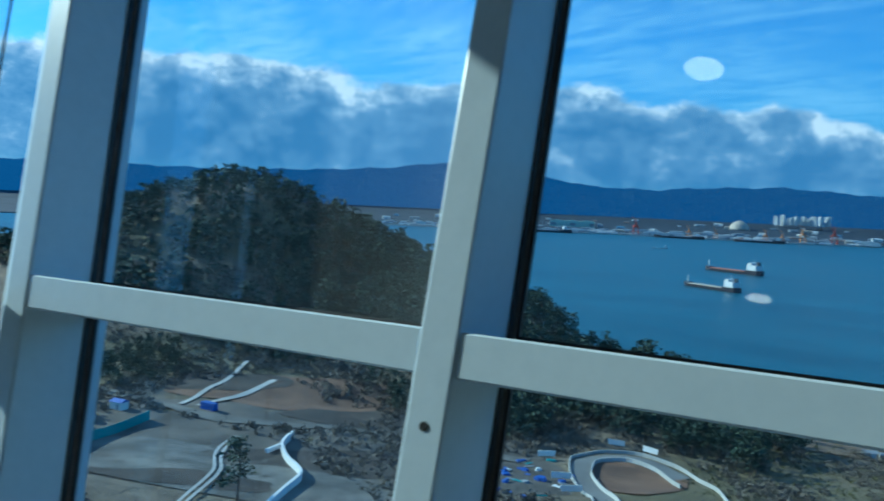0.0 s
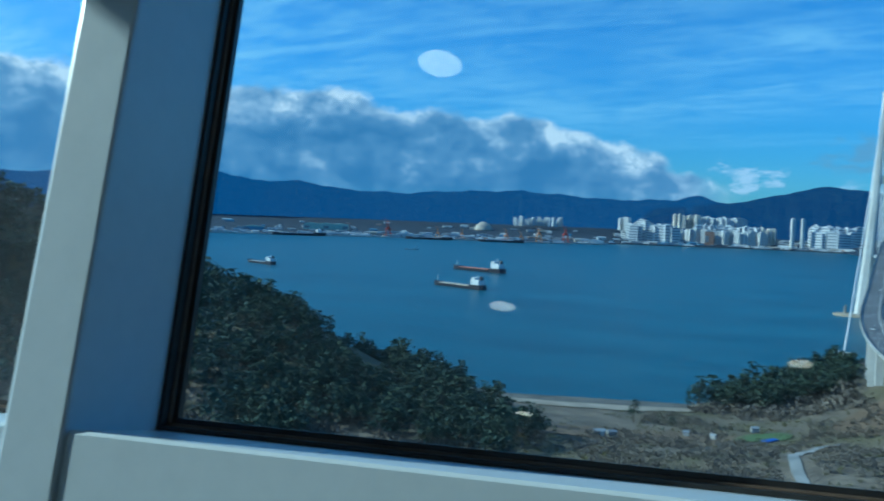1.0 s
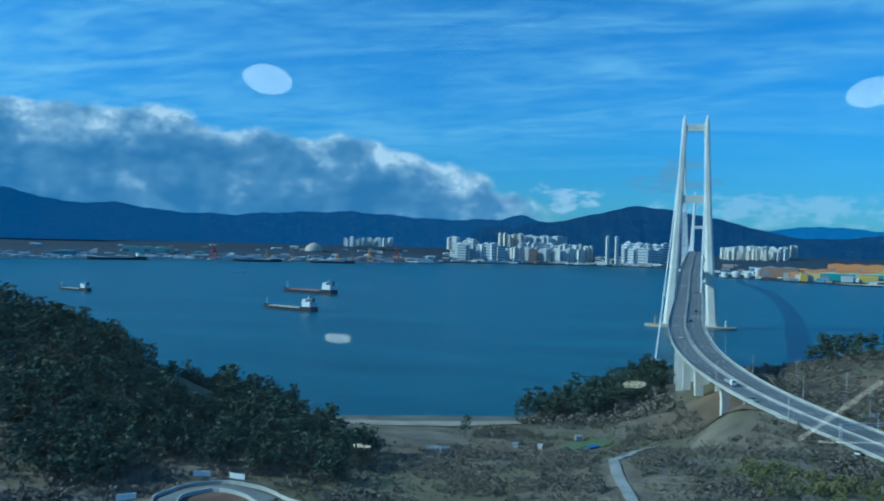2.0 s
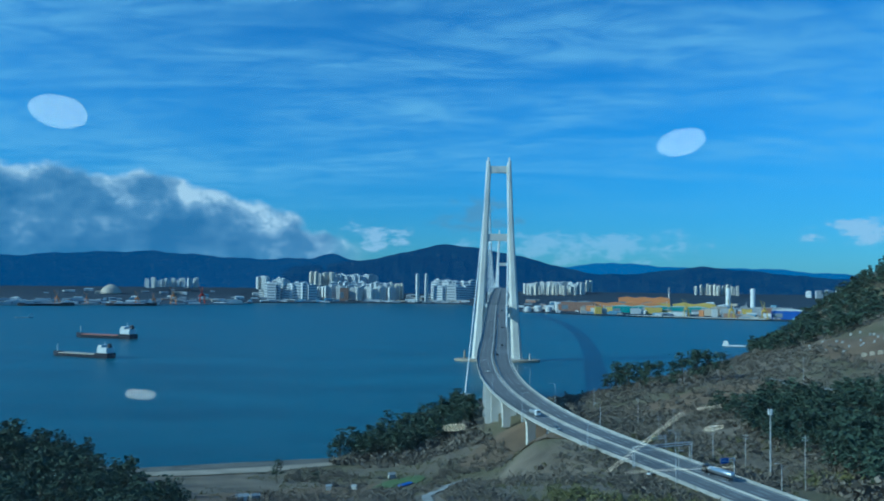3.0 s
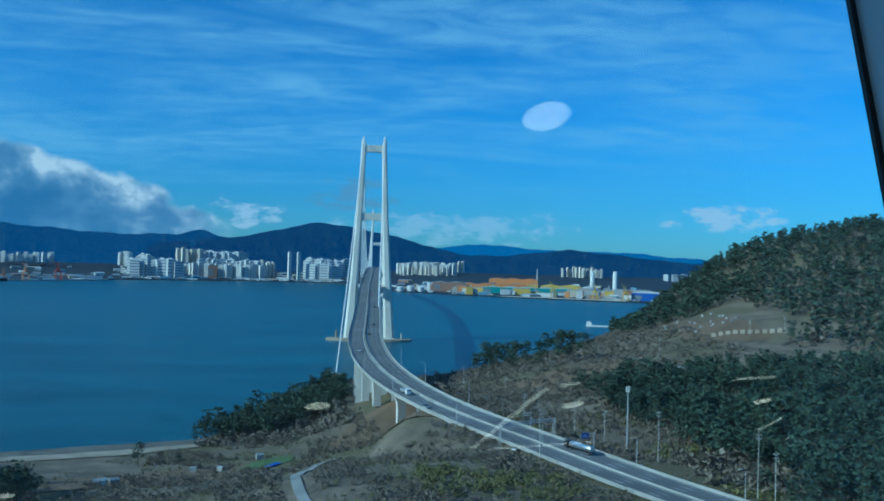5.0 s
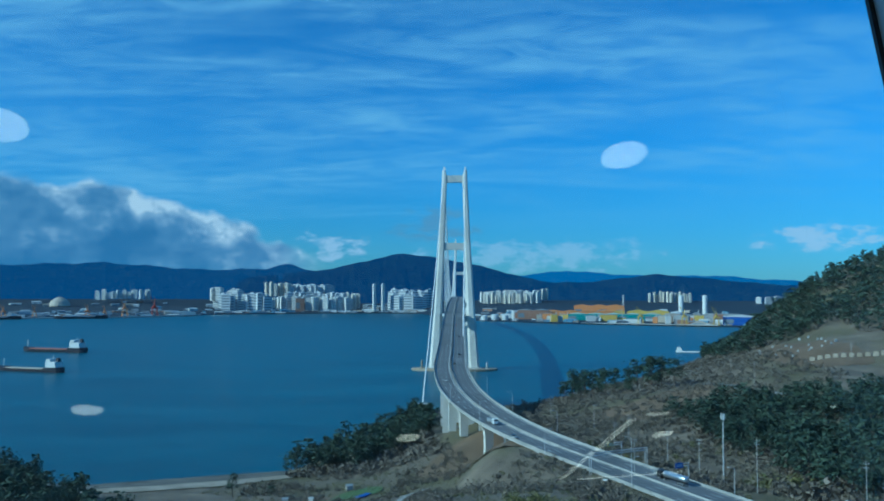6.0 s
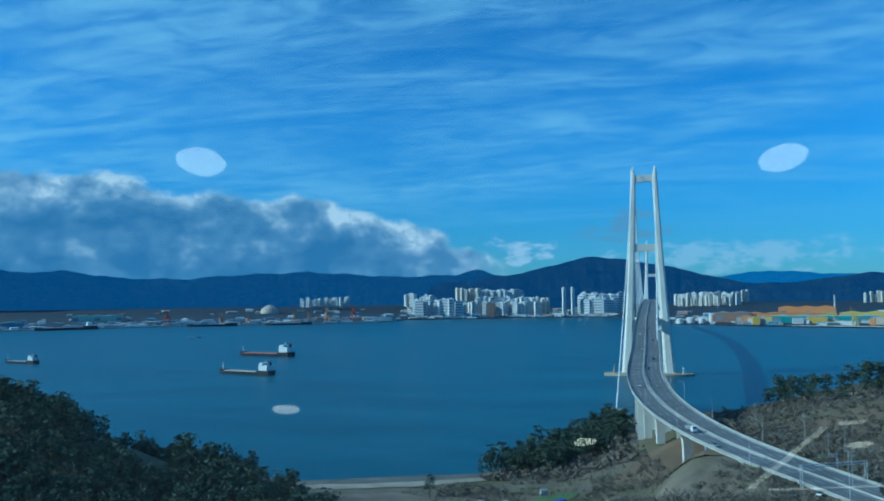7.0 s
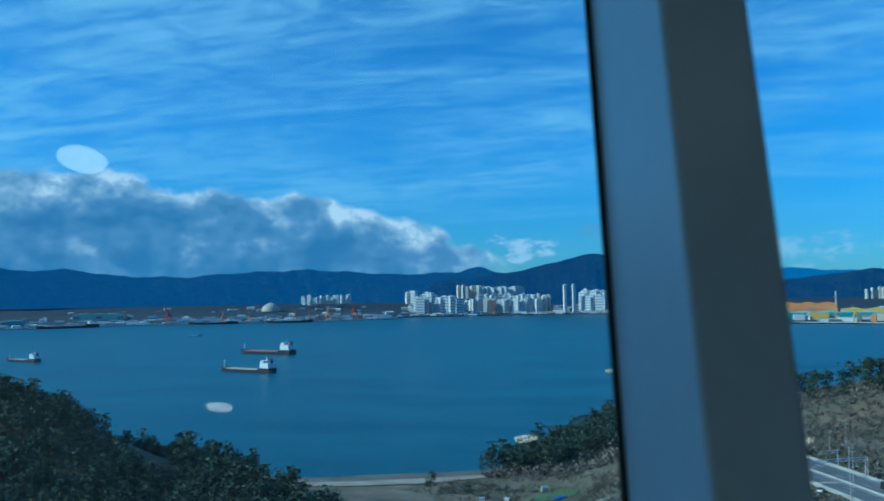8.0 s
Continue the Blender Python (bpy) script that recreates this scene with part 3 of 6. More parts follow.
# piers of the approach, with flared heads
for y in (392, 433, 478, 520, 572, 640, 720, 820, 940, 1050):
    i = int(np.argmin(abs(RQ[:, 1] - y)))
    q, r = RQ[i], RR[i]
    foot = min(h1(q[0], q[1]), q[2] - 6) - 1.5
    yaw = math.degrees(math.atan2(r[1], r[0]))
    for off in ((-5.5, 5.5) if y < 700 else (-5.0, 5.0)):
        c = q + r * off
        rings = []
        for z, w in ((foot, 4.4), (q[2] - 9, 4.4), (q[2] - 5, 5.4), (q[2] - 3.0, 8.2)):
            cr, sr = math.cos(radians(yaw)), math.sin(radians(yaw))
            rings.append([(c[0] + a * cr - b * sr, c[1] + a * sr + b * cr, z) for a, b in ((-w / 2, -1.3), (w / 2, -1.3), (w / 2, 1.3), (-w / 2, 1.3))])
        part("pier", Geo().loft(rings), M_TOWER, bridge, "pale bridge pier with a flared head")
# abutment
i = int(np.argmin(abs(RQ[:, 1] - 374)))
g = Geo()
g.box((RQ[i][0], RQ[i][1], RQ[i][2] - 4.2), (25, 5, 7.6), math.degrees(math.atan2(RR[i][1], RR[i][0])))
part("abutment", g, M_CONCRETE, bridge, "concrete abutment where the bridge meets the land")

# ---- road on land ----
land_line = RQ[RQ[:, 1] < 380]
road = band("road", land_line, 12.3, M_ASPHALT, "dark asphalt dual carriageway with white markings", "road", 0.05)
road_up = RQ[:, 1] < 380
LQ, LR = RQ[road_up], RR[road_up]
for a in (-11.2, -1.4, 1.4, 11.2):
    band("edge_line", land_line, 0.16, M_LINE, "white edge line", "", 0.07, parent=road, off=a)
for off in (-8.0, -4.6, 4.6, 8.0):
    dashes(LQ, LR, None, off, road, lift=0.08)
for a, w, h in ((-12.6, 0.5, 1.1), (12.6, 0.5, 1.1), (0.0, 0.45, 0.8)):
    strip_section((LQ, LR), ((a - w / 2, -0.3), (a + w / 2, -0.3), (a + w / 4, h), (a - w / 4, h)), "barrier", M_BARRIER, "low concrete road barrier", parent=road)

# ---- ground covers ----
draped("tidal_flat", [(-330, 476), (-300, 460), (-196, 453), (-150, 472), (-99, 491), (-92, 476), (-122, 460), (-160, 443), (-205, 429), (-300, 438), (-330, 452)], M_WET, "dark wet tidal flat along the water", "shore", 0.30)
draped("beach", [(-300, 444), (-205, 436), (-160, 449), (-125, 464), (-95, 479), (-91, 471), (-118, 453), (-155, 434), (-205, 422), (-300, 430)], M_SAND, "pale strip of sand along the shore", "beach", 0.42)
draped("site_ground", wobbly(-222, 148, 92, 52, 48, 13), M_SITE, "bare brown ground of the building site", "earth", 0.15, 9.0)
draped("gravel_yard", wobbly(-205, 112, 62, 26, 38, 3), M_GREY_EARTH, "grey gravel of a levelled building site", "gravel", 0.25)
draped("earth_slope", wobbly(-268, 196, 52, 26, 62, 5), M_EARTH, "freshly cut reddish-brown earth slope", "earth", 0.3)
draped("dark_mound", wobbly(-187, 160, 36, 17, 48, 14), M_DARK_EARTH_SHADE, "dark freshly dug earth beside the retaining wall", "earth", 0.32)
# dark sheet at the slope's foot: shade put into the colour
draped("dark_mound", wobbly(-236, 197, 30, 12, 70, 15), M_DARK_EARTH_SHADE, "foot of the cut slope with its shade painted dark", "earth", 0.36)
draped("dark_mound", wobbly(-300, 178, 15, 30, -35, 16), M_DARK_EARTH_SHADE, "dark dug earth between the drains", "earth", 0.36)
draped("dark_mound", wobbly(-194, 103, 26, 6, 50, 17), M_DARK_EARTH_SHADE, "dark dug bank beside the open ditch", "earth", 0.34)
draped("earth_island", wobbly(-136, 226, 24, 13, 120, 6), M_EARTH, "bare brown earth inside the loop road", "earth", 0.3)
draped("field", wobbly(132, 545, 52, 32, 25, 7), M_FIELD, "brown ploughed field", "field", 0.3)
draped("field", wobbly(-95, 360, 46, 22, 40, 8), M_FIELD, "dry brown field with paths", "field", 0.3)
draped("green_plot", wobbly(-47, 396, 14, 9, 60, 9), M_LAWN, "small green vegetable plot", "field", 0.4)
draped("grave_meadow", wobbly(250, 605, 62, 24, 105, 10), M_FIELD, "dry grass slope of a hillside graveyard", "meadow", 0.35)
draped("pier_slope", wobbly(18, 428, 34, 48, 0, 12), M_FIELD, "bare brown earth under the bridge piers", "earth", 0.3)
TRACK = [(-8, 200), (-13.6, 234), (-21.5, 262), (-25, 290), (-27, 330), (-23, 362), (-14, 384)]
band("path", TRACK, 1.7, M_TRACK, "pale concrete farm track winding up the slope", "path", 0.35)
band("lane", [(150, 625), (166, 606), (178, 560), (186, 520), (210, 470)], 2.6, M_OLD_ASPHALT, "pale narrow lane along the hill's foot", "lane", 0.5)
band("lane", [(-330, 120), (-262, 138), (-242, 145), (-232, 165), (-214, 196), (-170, 215)], 3.0, M_GREY_EARTH, "dusty site track", "track", 0.5)
band("slope_channel", [(-268, 142), (-294, 170), (-324, 205)], 1.0, M_CONCRETE, "pale concrete drain down the cut slope", "drain", 0.6)
band("slope_channel", [(-262, 146), (-277, 171), (-292, 197)], 1.5, M_CONCRETE, "pale concrete drain down the cut slope", "drain", 0.6)
for off in (-0.9, 0.9):
    band("ditch_edge", [(-172, 88), (-181, 99), (-190, 112), (-206, 121), (-219, 128), (-225, 139)], 0.45, M_CONCRETE, "pale kerb of an open concrete ditch", "ditch", 0.8, off=off)


def wall_along(name, line, tall, thick, mat, label, category, step=3.0, kind=""):
    """An upright wall that follows a line over the land."""
    p = np.array(line, float)
    seg = np.r_[0, np.cumsum(np.hypot(np.diff(p[:, 0]), np.diff(p[:, 1])))]
    s = np.linspace(0, seg[-1], max(3, int(seg[-1] / step)))
    q = np.stack([np.interp(s, seg, p[:, i]) for i in range(2)], 1)
    for _ in range(2):
        q[1:-1] = (q[:-2] + 2 * q[1:-1] + q[2:]) / 4
    t = np.gradient(q, axis=0)
    t /= np.linalg.norm(t, axis=1)[:, None]
    r = np.stack([t[:, 1], -t[:, 0]], 1) * thick / 2
    z = height(q[:, 0], q[:, 1])
    g = Geo().loft([[(*(a - b), c - 1.5), (*(a + b), c - 1.5), (*(a + b), c + tall), (*(a - b), c + tall)] for a, b, c in zip(q, r, z)])
    return thing(name, g, mat, label, category, kind=kind)


wall_along("retaining_wall", [(-160, 104), (-171, 118), (-179, 131), (-196, 138), (-212, 146), (-220, 156)], 2.2, 0.9, M_CABLE, "white curving retaining wall of the building site", "wall")
wall_along("retaining_wall", [(-212, 146), (-209, 139)], 1.6, 0.8, M_CABLE, "short white wing wall of the building site", "wall")
loop = [(-118, 176), (-127, 190), (-152, 213), (-165, 231), (-162, 244), (-150, 250), (-132, 248), (-112, 232), (-100, 216)]
inner = [(-112, 182), (-124, 196), (-147, 217), (-156, 233), (-149, 241), (-136, 239), (-122, 228)]
band("loop_road", [((a + c) / 2, (b + d) / 2) for (a, b), (c, d) in zip(loop[:7], inner)], 3.6, M_OLD_ASPHALT, "grey asphalt hairpin of the access road", "road", 0.4)
wall_along("road_wall", loop, 1.1, 0.4, M_CONCRETE, "low pale wall round the outside of the hairpin", "wall")
wall_along("road_wall", inner, 1.6, 0.4, M_CONCRETE, "low pale wall round the inside of the hairpin", "wall")


def standing(name, x, y, geo, mat, label, category, group="", yaw=0.0, lift=0.0):
    ob = thing(name, geo, mat, label, category, group)
    ob.matrix_world = pose(x, y, h1(x, y) + lift, 0, 0, yaw)
    return ob


def plain(name, colour, rough=0.6):
    return material(name, mottled(tuple(v * 0.85 for v in colour), colour, 0.15, 2.0), rough)


M_WHITE = plain("white_paint", (0.78, 0.78, 0.76))
M_BLUE = plain("blue_paint", (0.03, 0.10, 0.42))
M_TEAL = plain("teal_sheet", (0.06, 0.28, 0.28))
M_ORANGE = plain("orange_sheet", (0.62, 0.27, 0.10))
M_YELLOW = plain("yellow_paint", (0.60, 0.43, 0.10))
M_RED = plain("red_paint", (0.42, 0.05, 0.03))
M_HULL = plain("dark_hull", (0.035, 0.035, 0.05))
M_DECK = plain("deck_paint", (0.40, 0.16, 0.12))
M_BLACK = plain("black_paint", (0.02, 0.02, 0.022), 0.4)
M_TYRE = plain("tyre_rubber", (0.02, 0.02, 0.02), 0.9)
M_DARKGLASS = plain("dark_glass", (0.02, 0.03, 0.04), 0.1)
M_TANK = material("brushed_tank", mottled((0.55, 0.57, 0.60), (0.70, 0.72, 0.74), 0.5), 0.28, 0.85)
M_GREYROOF = plain("grey_roof", (0.30, 0.32, 0.34))
M_GREENROOF = plain("pale_green_roof", (0.42, 0.55, 0.48))

# site clutter
for x, y, yaw in ((-160, 251.5, 20), (-147, 252.5, -3), (-168, 222, 50), (-150, 206, 42), (-138, 195, 48)):
    sc = thing("road_screen", label="upright white panel beside the hairpin road", category="screen", group="white road screens")
    part("panel", Geo().box((0, 0, 2.0), (6.0, 0.15, 1.9)), M_CABLE, sc, "pale sheet panel")
    for a in (-2.6, 0.0, 2.6):
        part("post", Geo().tube([(a, 0.1, 0.0), (a, 0.1, 2.95)], 0.07, 6), M_STEEL, sc)
    sc.matrix_world = pose(x, y, h1(x, y), 0, 0, yaw)
cont = thing("container", label="blue steel site container on bare earth", category="container")
part("body", Geo().box((0, 0, 1.3), (6.0, 2.4, 2.5)), M_BLUE, cont)
for a in (-2.0, -1.0, 0.0, 1.0, 2.0):
    part("rib", Geo().box((a, -1.23, 1.3), (0.12, 0.05, 2.3)), M_BLUE, cont)
cont.matrix_world = pose(-257, 147, h1(-257, 147), 0, 0, 15)
wall_along("site_fence", [(-226, 84), (-239, 98), (-248, 112), (-254, 124)], 3.2, 0.15, M_TEAL, "teal sheet-metal site fence", "fence")
for x, y, yaw, s in ((-270, 121, 20, 1.0), (-264, 108, 35, 0.8)):
    shed = thing("site_hut", label="small white site hut with a blue roof", category="hut", group="site huts")
    part("wall", Geo().box((0, 0, 1.3 * s), (5 * s, 3.4 * s, 2.6 * s)), M_WHITE, shed)
    g = Geo()
    g.loft([[(a * s, -2.0 * s, 2.55 * s), (a * s, 2.0 * s, 2.55 * s), (a * s, 0.0, 3.5 * s)] for a in (-2.8, 2.8)])
    part("roof", g, M_BLUE, shed, "blue pitched roof")
    part("door", Geo().box((0.8 * s, -1.72 * s, 1.0 * s), (0.9 * s, 0.06, 1.9 * s)), M_GREYROOF, shed)
    shed.matrix_world = pose(x, y, h1(x, y), 0, 0, yaw)
rnd = random.Random(4)
for i in range(46):
    x, y = rnd.gauss(-160, 11), rnd.gauss(196, 13)
    g = Geo()
    w, d, h = rnd.uniform(1.2, 4.2), rnd.uniform(0.8, 2.6), rnd.uniform(0.4, 1.5)
    pts = [(-w / 2, -d / 2), (w / 2, -d / 2 * rnd.uniform(0.6, 1)), (w / 2 * rnd.uniform(0.6, 1), d / 2), (-w / 2, d / 2)]
    g.loft([[(a, b, -0.3) for a, b in pts], [(a * rnd.uniform(0.5, 0.95), b * rnd.uniform(0.5, 0.95), h * rnd.uniform(0.6, 1)) for a, b in pts]])
    kind_of = rnd.choice(((M_WHITE, "white"), (M_BLUE, "blue"), (M_GREYROOF, "grey"), (M_BLUE, "blue"), (M_TEAL, "teal")))
    standing("tarpaulin_heap", x, y, g, kind_of[0], "crumpled %s tarpaulin over heaped building material" % kind_of[1], "heap", "site heaps", rnd.uniform(0, 180))

# small farm things near the beach
for x, y, yaw, w in ((-105, 341, 30, 5.2), (-101, 346, 40, 3.6), (-78, 385, 10, 2.6), (-66, 384, -15, 2.4), (-52, 410, 25, 3.2)):
    hut = thing("farm_shed", label="small pale farm shed with a low pitched roof", category="shed", group="farm sheds")
    part("wall", Geo().box((0, 0, 1.1), (w, w * 0.6, 2.2)), M_WHITE if w > 5 else M_CONCRETE, hut)
    g = Geo()
    g.loft([[(a, -w * 0.35, 2.15), (a, w * 0.35, 2.15), (a, 0.0, 3.0)] for a in (-w * 0.55, w * 0.55)])
    part("roof", g, M_GREYROOF, hut)
    hut.matrix_world = pose(x, y, h1(x, y), 0, 0, yaw)
standing("tarpaulin_sheet", -43, 391, Geo().box((0, 0, 0.7), (9, 3, 0.5), 0, 0.9), M_BLUE, "blue tarpaulin laid beside the green plot", "tarpaulin", "", 60)

# graves and the stepped wall on the hill
rnd = random.Random(8)
for i in range(26):
    x, y = 248 + rnd.uniform(-22, 26), 632 + rnd.uniform(-34, 34)
    standing("gravestone", x, y, Geo().box((0, 0, 0.8), (1.6, 0.5, 2.0), 0, 0.9), M_CONCRETE, "pale upright gravestone on the dry slope", "gravestone", "gravestones", rnd.uniform(-20, 20))
for j in range(11):
    u = j / 10
    x, y = 242 + 44 * u, 578 - 20 * u
    standing("wall_block", x, y, Geo().box((0, 0, 0.9), (3.6, 1.8, 3.8), 0, 0.85), M_SAND, "tan block of a stepped graveyard wall", "wall block", "graveyard wall blocks", -25)

# ---- trees ----


def quad_cloud(rnd_state, centres, sizes, flat):
    """Many small leaf quads round given centres."""
    n = len(centres)
    u = rnd_state.normal(size=(n, 3))
    u[:, 2] *= flat
    u /= np.linalg.norm(u, axis=1)[:, None]
    w = np.cross(u, rnd_state.normal(size=(n, 3)))
    w /= np.linalg.norm(w, axis=1)[:, None]
    s = sizes[:, None]
    a = rnd_state.uniform(0.6, 1.2, (n, 1))
    return np.stack([centres - u * s - w * s * a * 0.6, centres + u * s - w * s * a * 0.35, centres + u * s * 0.8 + w * s * a * 0.6, centres - u * s * 0.7 + w * s * a * 0.5], 1)


def pine_shape(seed, leaves, size):
    """Leaf quads of a pine 1 unit tall: layered clumps on short limbs, flat-topped."""
    r = np.random.RandomState(seed)
    clumps = 11
    cz = r.uniform(0.38, 0.97, clumps)
    rad = 0.30 * np.sqrt(np.clip(1.06 - cz, 0, 1) / 0.68) * r.uniform(0.45, 1.1, clumps)
    if seed % 2:
        cz = np.linspace(0.30, 0.99, clumps)
        rad = 0.24 * (1.03 - cz) ** 0.8 * r.uniform(0.5, 1.15, clumps)
    th = r.uniform(0, 6.28, clumps)
    cc = np.stack([rad * np.cos(th), rad * np.sin(th), cz], 1)
    which = r.randint(0, clumps, leaves)
    c = cc[which] + r.normal(size=(leaves, 3)) * np.array([0.085, 0.085, 0.038])
    return quad_cloud(r, c, np.full(leaves, size) * r.uniform(0.6, 1.3, leaves), 0.45)


def bush_shape(seed, leaves, size):
    r = np.random.RandomState(seed)
    d = r.normal(size=(leaves, 3))
    d /= np.linalg.norm(d, axis=1)[:, None]
    c = d * r.uniform(0.25, 1.0, (leaves, 1)) * np.array([0.46, 0.46, 0.42]) * (1 + 0.3 * np.sin(d[:, :1] * 5 + seed))
    c[:, 2] = np.abs(c[:, 2]) * 1.5 + 0.08
    return quad_cloud(r, c, np.full(leaves, size) * r.uniform(0.5, 1.3, leaves), 1.3)


def trunk_shape(seed):
    r = np.random.RandomState(seed)
    lean = r.uniform(-0.04, 0.04, 2)
    out = []
    for k in range(3):
        t0, t1 = 2.09 * k, 2.09 * (k + 1)
        p = lambda t, q, z: (0.02 * q * math.cos(t) + lean[0] * z, 0.02 * q * math.sin(t) + lean[1] * z, z)
        out.append([p(t0, 1.0, -0.06), p(t1, 1.0, -0.06), p(t1, 0.3, 0.85), p(t0, 0.3, 0.85)])
    return np.array(out)


def quads_object(name, quads, mats, index, label, category, kind="stuff"):
    """One mesh of loose quads with a material index for each."""
    n = len(quads)
    me = bpy.data.meshes.new(name)
    me.vertices.add(n * 4)
    me.vertices.foreach_set("co", quads.reshape(-1).astype(np.float32))
    me.loops.add(n * 4)
    me.loops.foreach_set("vertex_index", np.arange(n * 4, dtype=np.int32))
    me.polygons.add(n)
    me.polygons.foreach_set("loop_start", np.arange(0, n * 4, 4, dtype=np.int32))
    for m in mats:
        me.materials.append(m)
    me.polygons.foreach_set("material_index", np.asarray(index, dtype=np.int32))
    me.update(calc_edges=True)
    me.validate()
    return tagged(new(name, me), label, category, kind=kind)


def road_distance(x, y):
    d = np.full(x.shape, 1e9)
    for px, py, _ in RQ[::2]:
        d = np.minimum(d, np.hypot(x - px, y - py))
    return d


def track_distance(x, y):
    d = np.full(x.shape, 1e9)
    for (ax, ay), (bx, by) in zip(TRACK[:-1], TRACK[1:]):
        k = np.clip(((x - ax) * (bx - ax) + (y - ay) * (by - ay)) / ((bx - ax) ** 2 + (by - ay) ** 2), 0, 1)
        d = np.minimum(d, np.hypot(x - ax - k * (bx - ax), y - ay - k * (by - ay)))
    return d


def wood(name, inside, area, spacing, tall, shapes, mats, label, seed, trunk=True, clear=16.0, wide=1.0):
    """A wood: trees scattered over an area wherever inside(x, y, coast) says so."""
    r = np.random.RandomState(seed)
    x0, x1, y0, y1 = area
    n = int((x1 - x0) * (y1 - y0) / spacing ** 2)
    x, y = r.uniform(x0, x1, n), r.uniform(y0, y1, n)
    s = coast_distance(x, y)
    keep = inside(x, y, s) & (s > 6) & (road_distance(x, y) > clear) & (np.hypot(x, y + 9) > 60) & (track_distance(x, y) > 5.0)
    x, y = x[keep], y[keep]
    z = height(x, y)
    out, idx = [], []
    th, hh = r.uniform(0, 6.28, len(x)), tall * np.exp(r.normal(size=len(x)) * 0.22)
    pick = r.randint(0, len(shapes), len(x))
    for k, sh in enumerate(shapes):
        m = pick == k
        if not m.any():
            continue
        q = np.concatenate([sh, trunk_shape(k)]) if trunk else sh
        c, sn = np.cos(th[m])[:, None, None], np.sin(th[m])[:, None, None]
        h = hh[m][:, None, None]
        px, py, pz = q[None, :, :, 0] * wide, q[None, :, :, 1] * wide, q[None, :, :, 2]
        out.append(np.stack([x[m][:, None, None] + (px * c - py * sn) * h, y[m][:, None, None] + (px * sn + py * c) * h, z[m][:, None, None] + pz * h], -1).reshape(-1, 4, 3))
        one = np.zeros(len(q), int)
        if trunk:
            one[-3:] = 1
        idx.append(np.tile(one, m.sum()))
    if not out:
        return None
    return quads_object(name, np.concatenate(out), mats, np.concatenate(idx), label, "wood")


def patchy(x, y, k=0.02, ph=0.0):
    return np.sin(x * k + ph) * np.cos(y * k * 1.3 - ph) + 0.5 * np.sin((x + y) * k * 2.1 + 2 * ph)


PINES_NEAR = [pine_shape(i, 125, 0.050) for i in range(7)]
PINES_FAR = [pine_shape(20 + i, 36, 0.098) for i in range(6)]
BUSHES = [bush_shape(40 + i, 30, 0.118) for i in range(6)]
BUSH_FINE = [bush_shape(60 + i, 40, 0.085) for i in range(5)]

spur = lambda x, y, s: np.where(x > -182, y > 262, y > 226) & (y < 470) & (x < -0.35 * y) & (y < 360 - np.where(x > -175, 0.8, 1.5) * (x + 175)) & (patchy(x, y) > -1.1) & ~((x < -228) & (y < 258))
wood("spur_wood", spur, (-420, -115, 220, 500), 5.0, 10.2, PINES_NEAR, (M_PINE, M_BARK), "dense dark green pine wood on the spur", 1)
wood("spur_brush", spur, (-420, -115, 230, 500), 6.5, 5.5, BUSHES, (M_BROWN,), "bare brown trees among the pines", 2, False)
hill = lambda x, y, s: ((x < -300) & (y > 215 + 0.25 * (x + 300))) & (height(x, y) > 24)
wood("hill_wood", hill, (-760, -300, 60, 560), 6.6, 9.5, PINES_FAR, (M_PINE, M_BARK), "dark green pine wood covering the round hill", 3)
wood("hill_brush", hill, (-760, -300, 60, 560), 10.0, 6.5, BUSHES, (M_BROWN,), "bare brown trees among the hill's pines", 4, False)
right = lambda x, y, s: (x > 0.276 * y + 12) & (y > 560 - 1.1 * (x - 240)) & ~((abs(x - 252) < 48) & (abs(y - 605) < 66)) & (patchy(x, y, 0.015, 1.0) > -1.05)
wood("far_hill_wood", right, (215, 960, 300, 1180), 7.7, 9.9, PINES_FAR, (M_PINE, M_BARK), "dark green pine wood on the big hill", 5)
wood("far_hill_brush", right, (215, 800, 300, 1150), 9.5, 6.5, BUSHES, (M_BROWN,), "bare grey-brown trees on the big hill", 6, False)
roadside = lambda x, y, s: (x > 134 - 0.05 * (y - 250)) & (y < 500 - 0.25 * (x - 120)) & (y > 175) & ((patchy(x, y, 0.05, 2.0) > -0.55))
wood("roadside_wood", roadside, (96, 330, 170, 520), 5.6, 12.5, PINES_NEAR, (M_PINE, M_BARK), "tall dark green pines beside the road", 7, clear=19.0)
wood("roadside_brush", roadside, (96, 330, 170, 520), 5.2, 5.5, BUSHES, (M_BROWN,), "bare brown scrub below the pines", 8, False, clear=17.0)
wood("roadside_bamboo", lambda x, y, s: (patchy(x, y, 0.06, 4.0) > 0.25) & (y < 330), (105, 260, 180, 330), 5.5, 5.0, BUSHES, (M_OLIVE,), "olive-green scrub along the road's verge", 9, False, clear=18.0)
wood("verge_scrub", lambda x, y, s: (x > 30) & (x < 150) & ~((np.hypot(x - 132, y - 545) < 42)) & (patchy(x, y, 0.06, 1.1) > -0.6), (40, 150, 285, 560), 3.1, 3.2, BUSHES, (M_BROWN,), "bare brown scrub beyond the road", 19, False, clear=15.5)
wood("verge_bamboo", lambda x, y, s: (patchy(x, y, 0.07, 2.2) > 0.3), (60, 170, 250, 420), 4.6, 3.0, BUSHES, (M_OLIVE,), "olive-green scrub beyond the road", 20, False, clear=16.5)
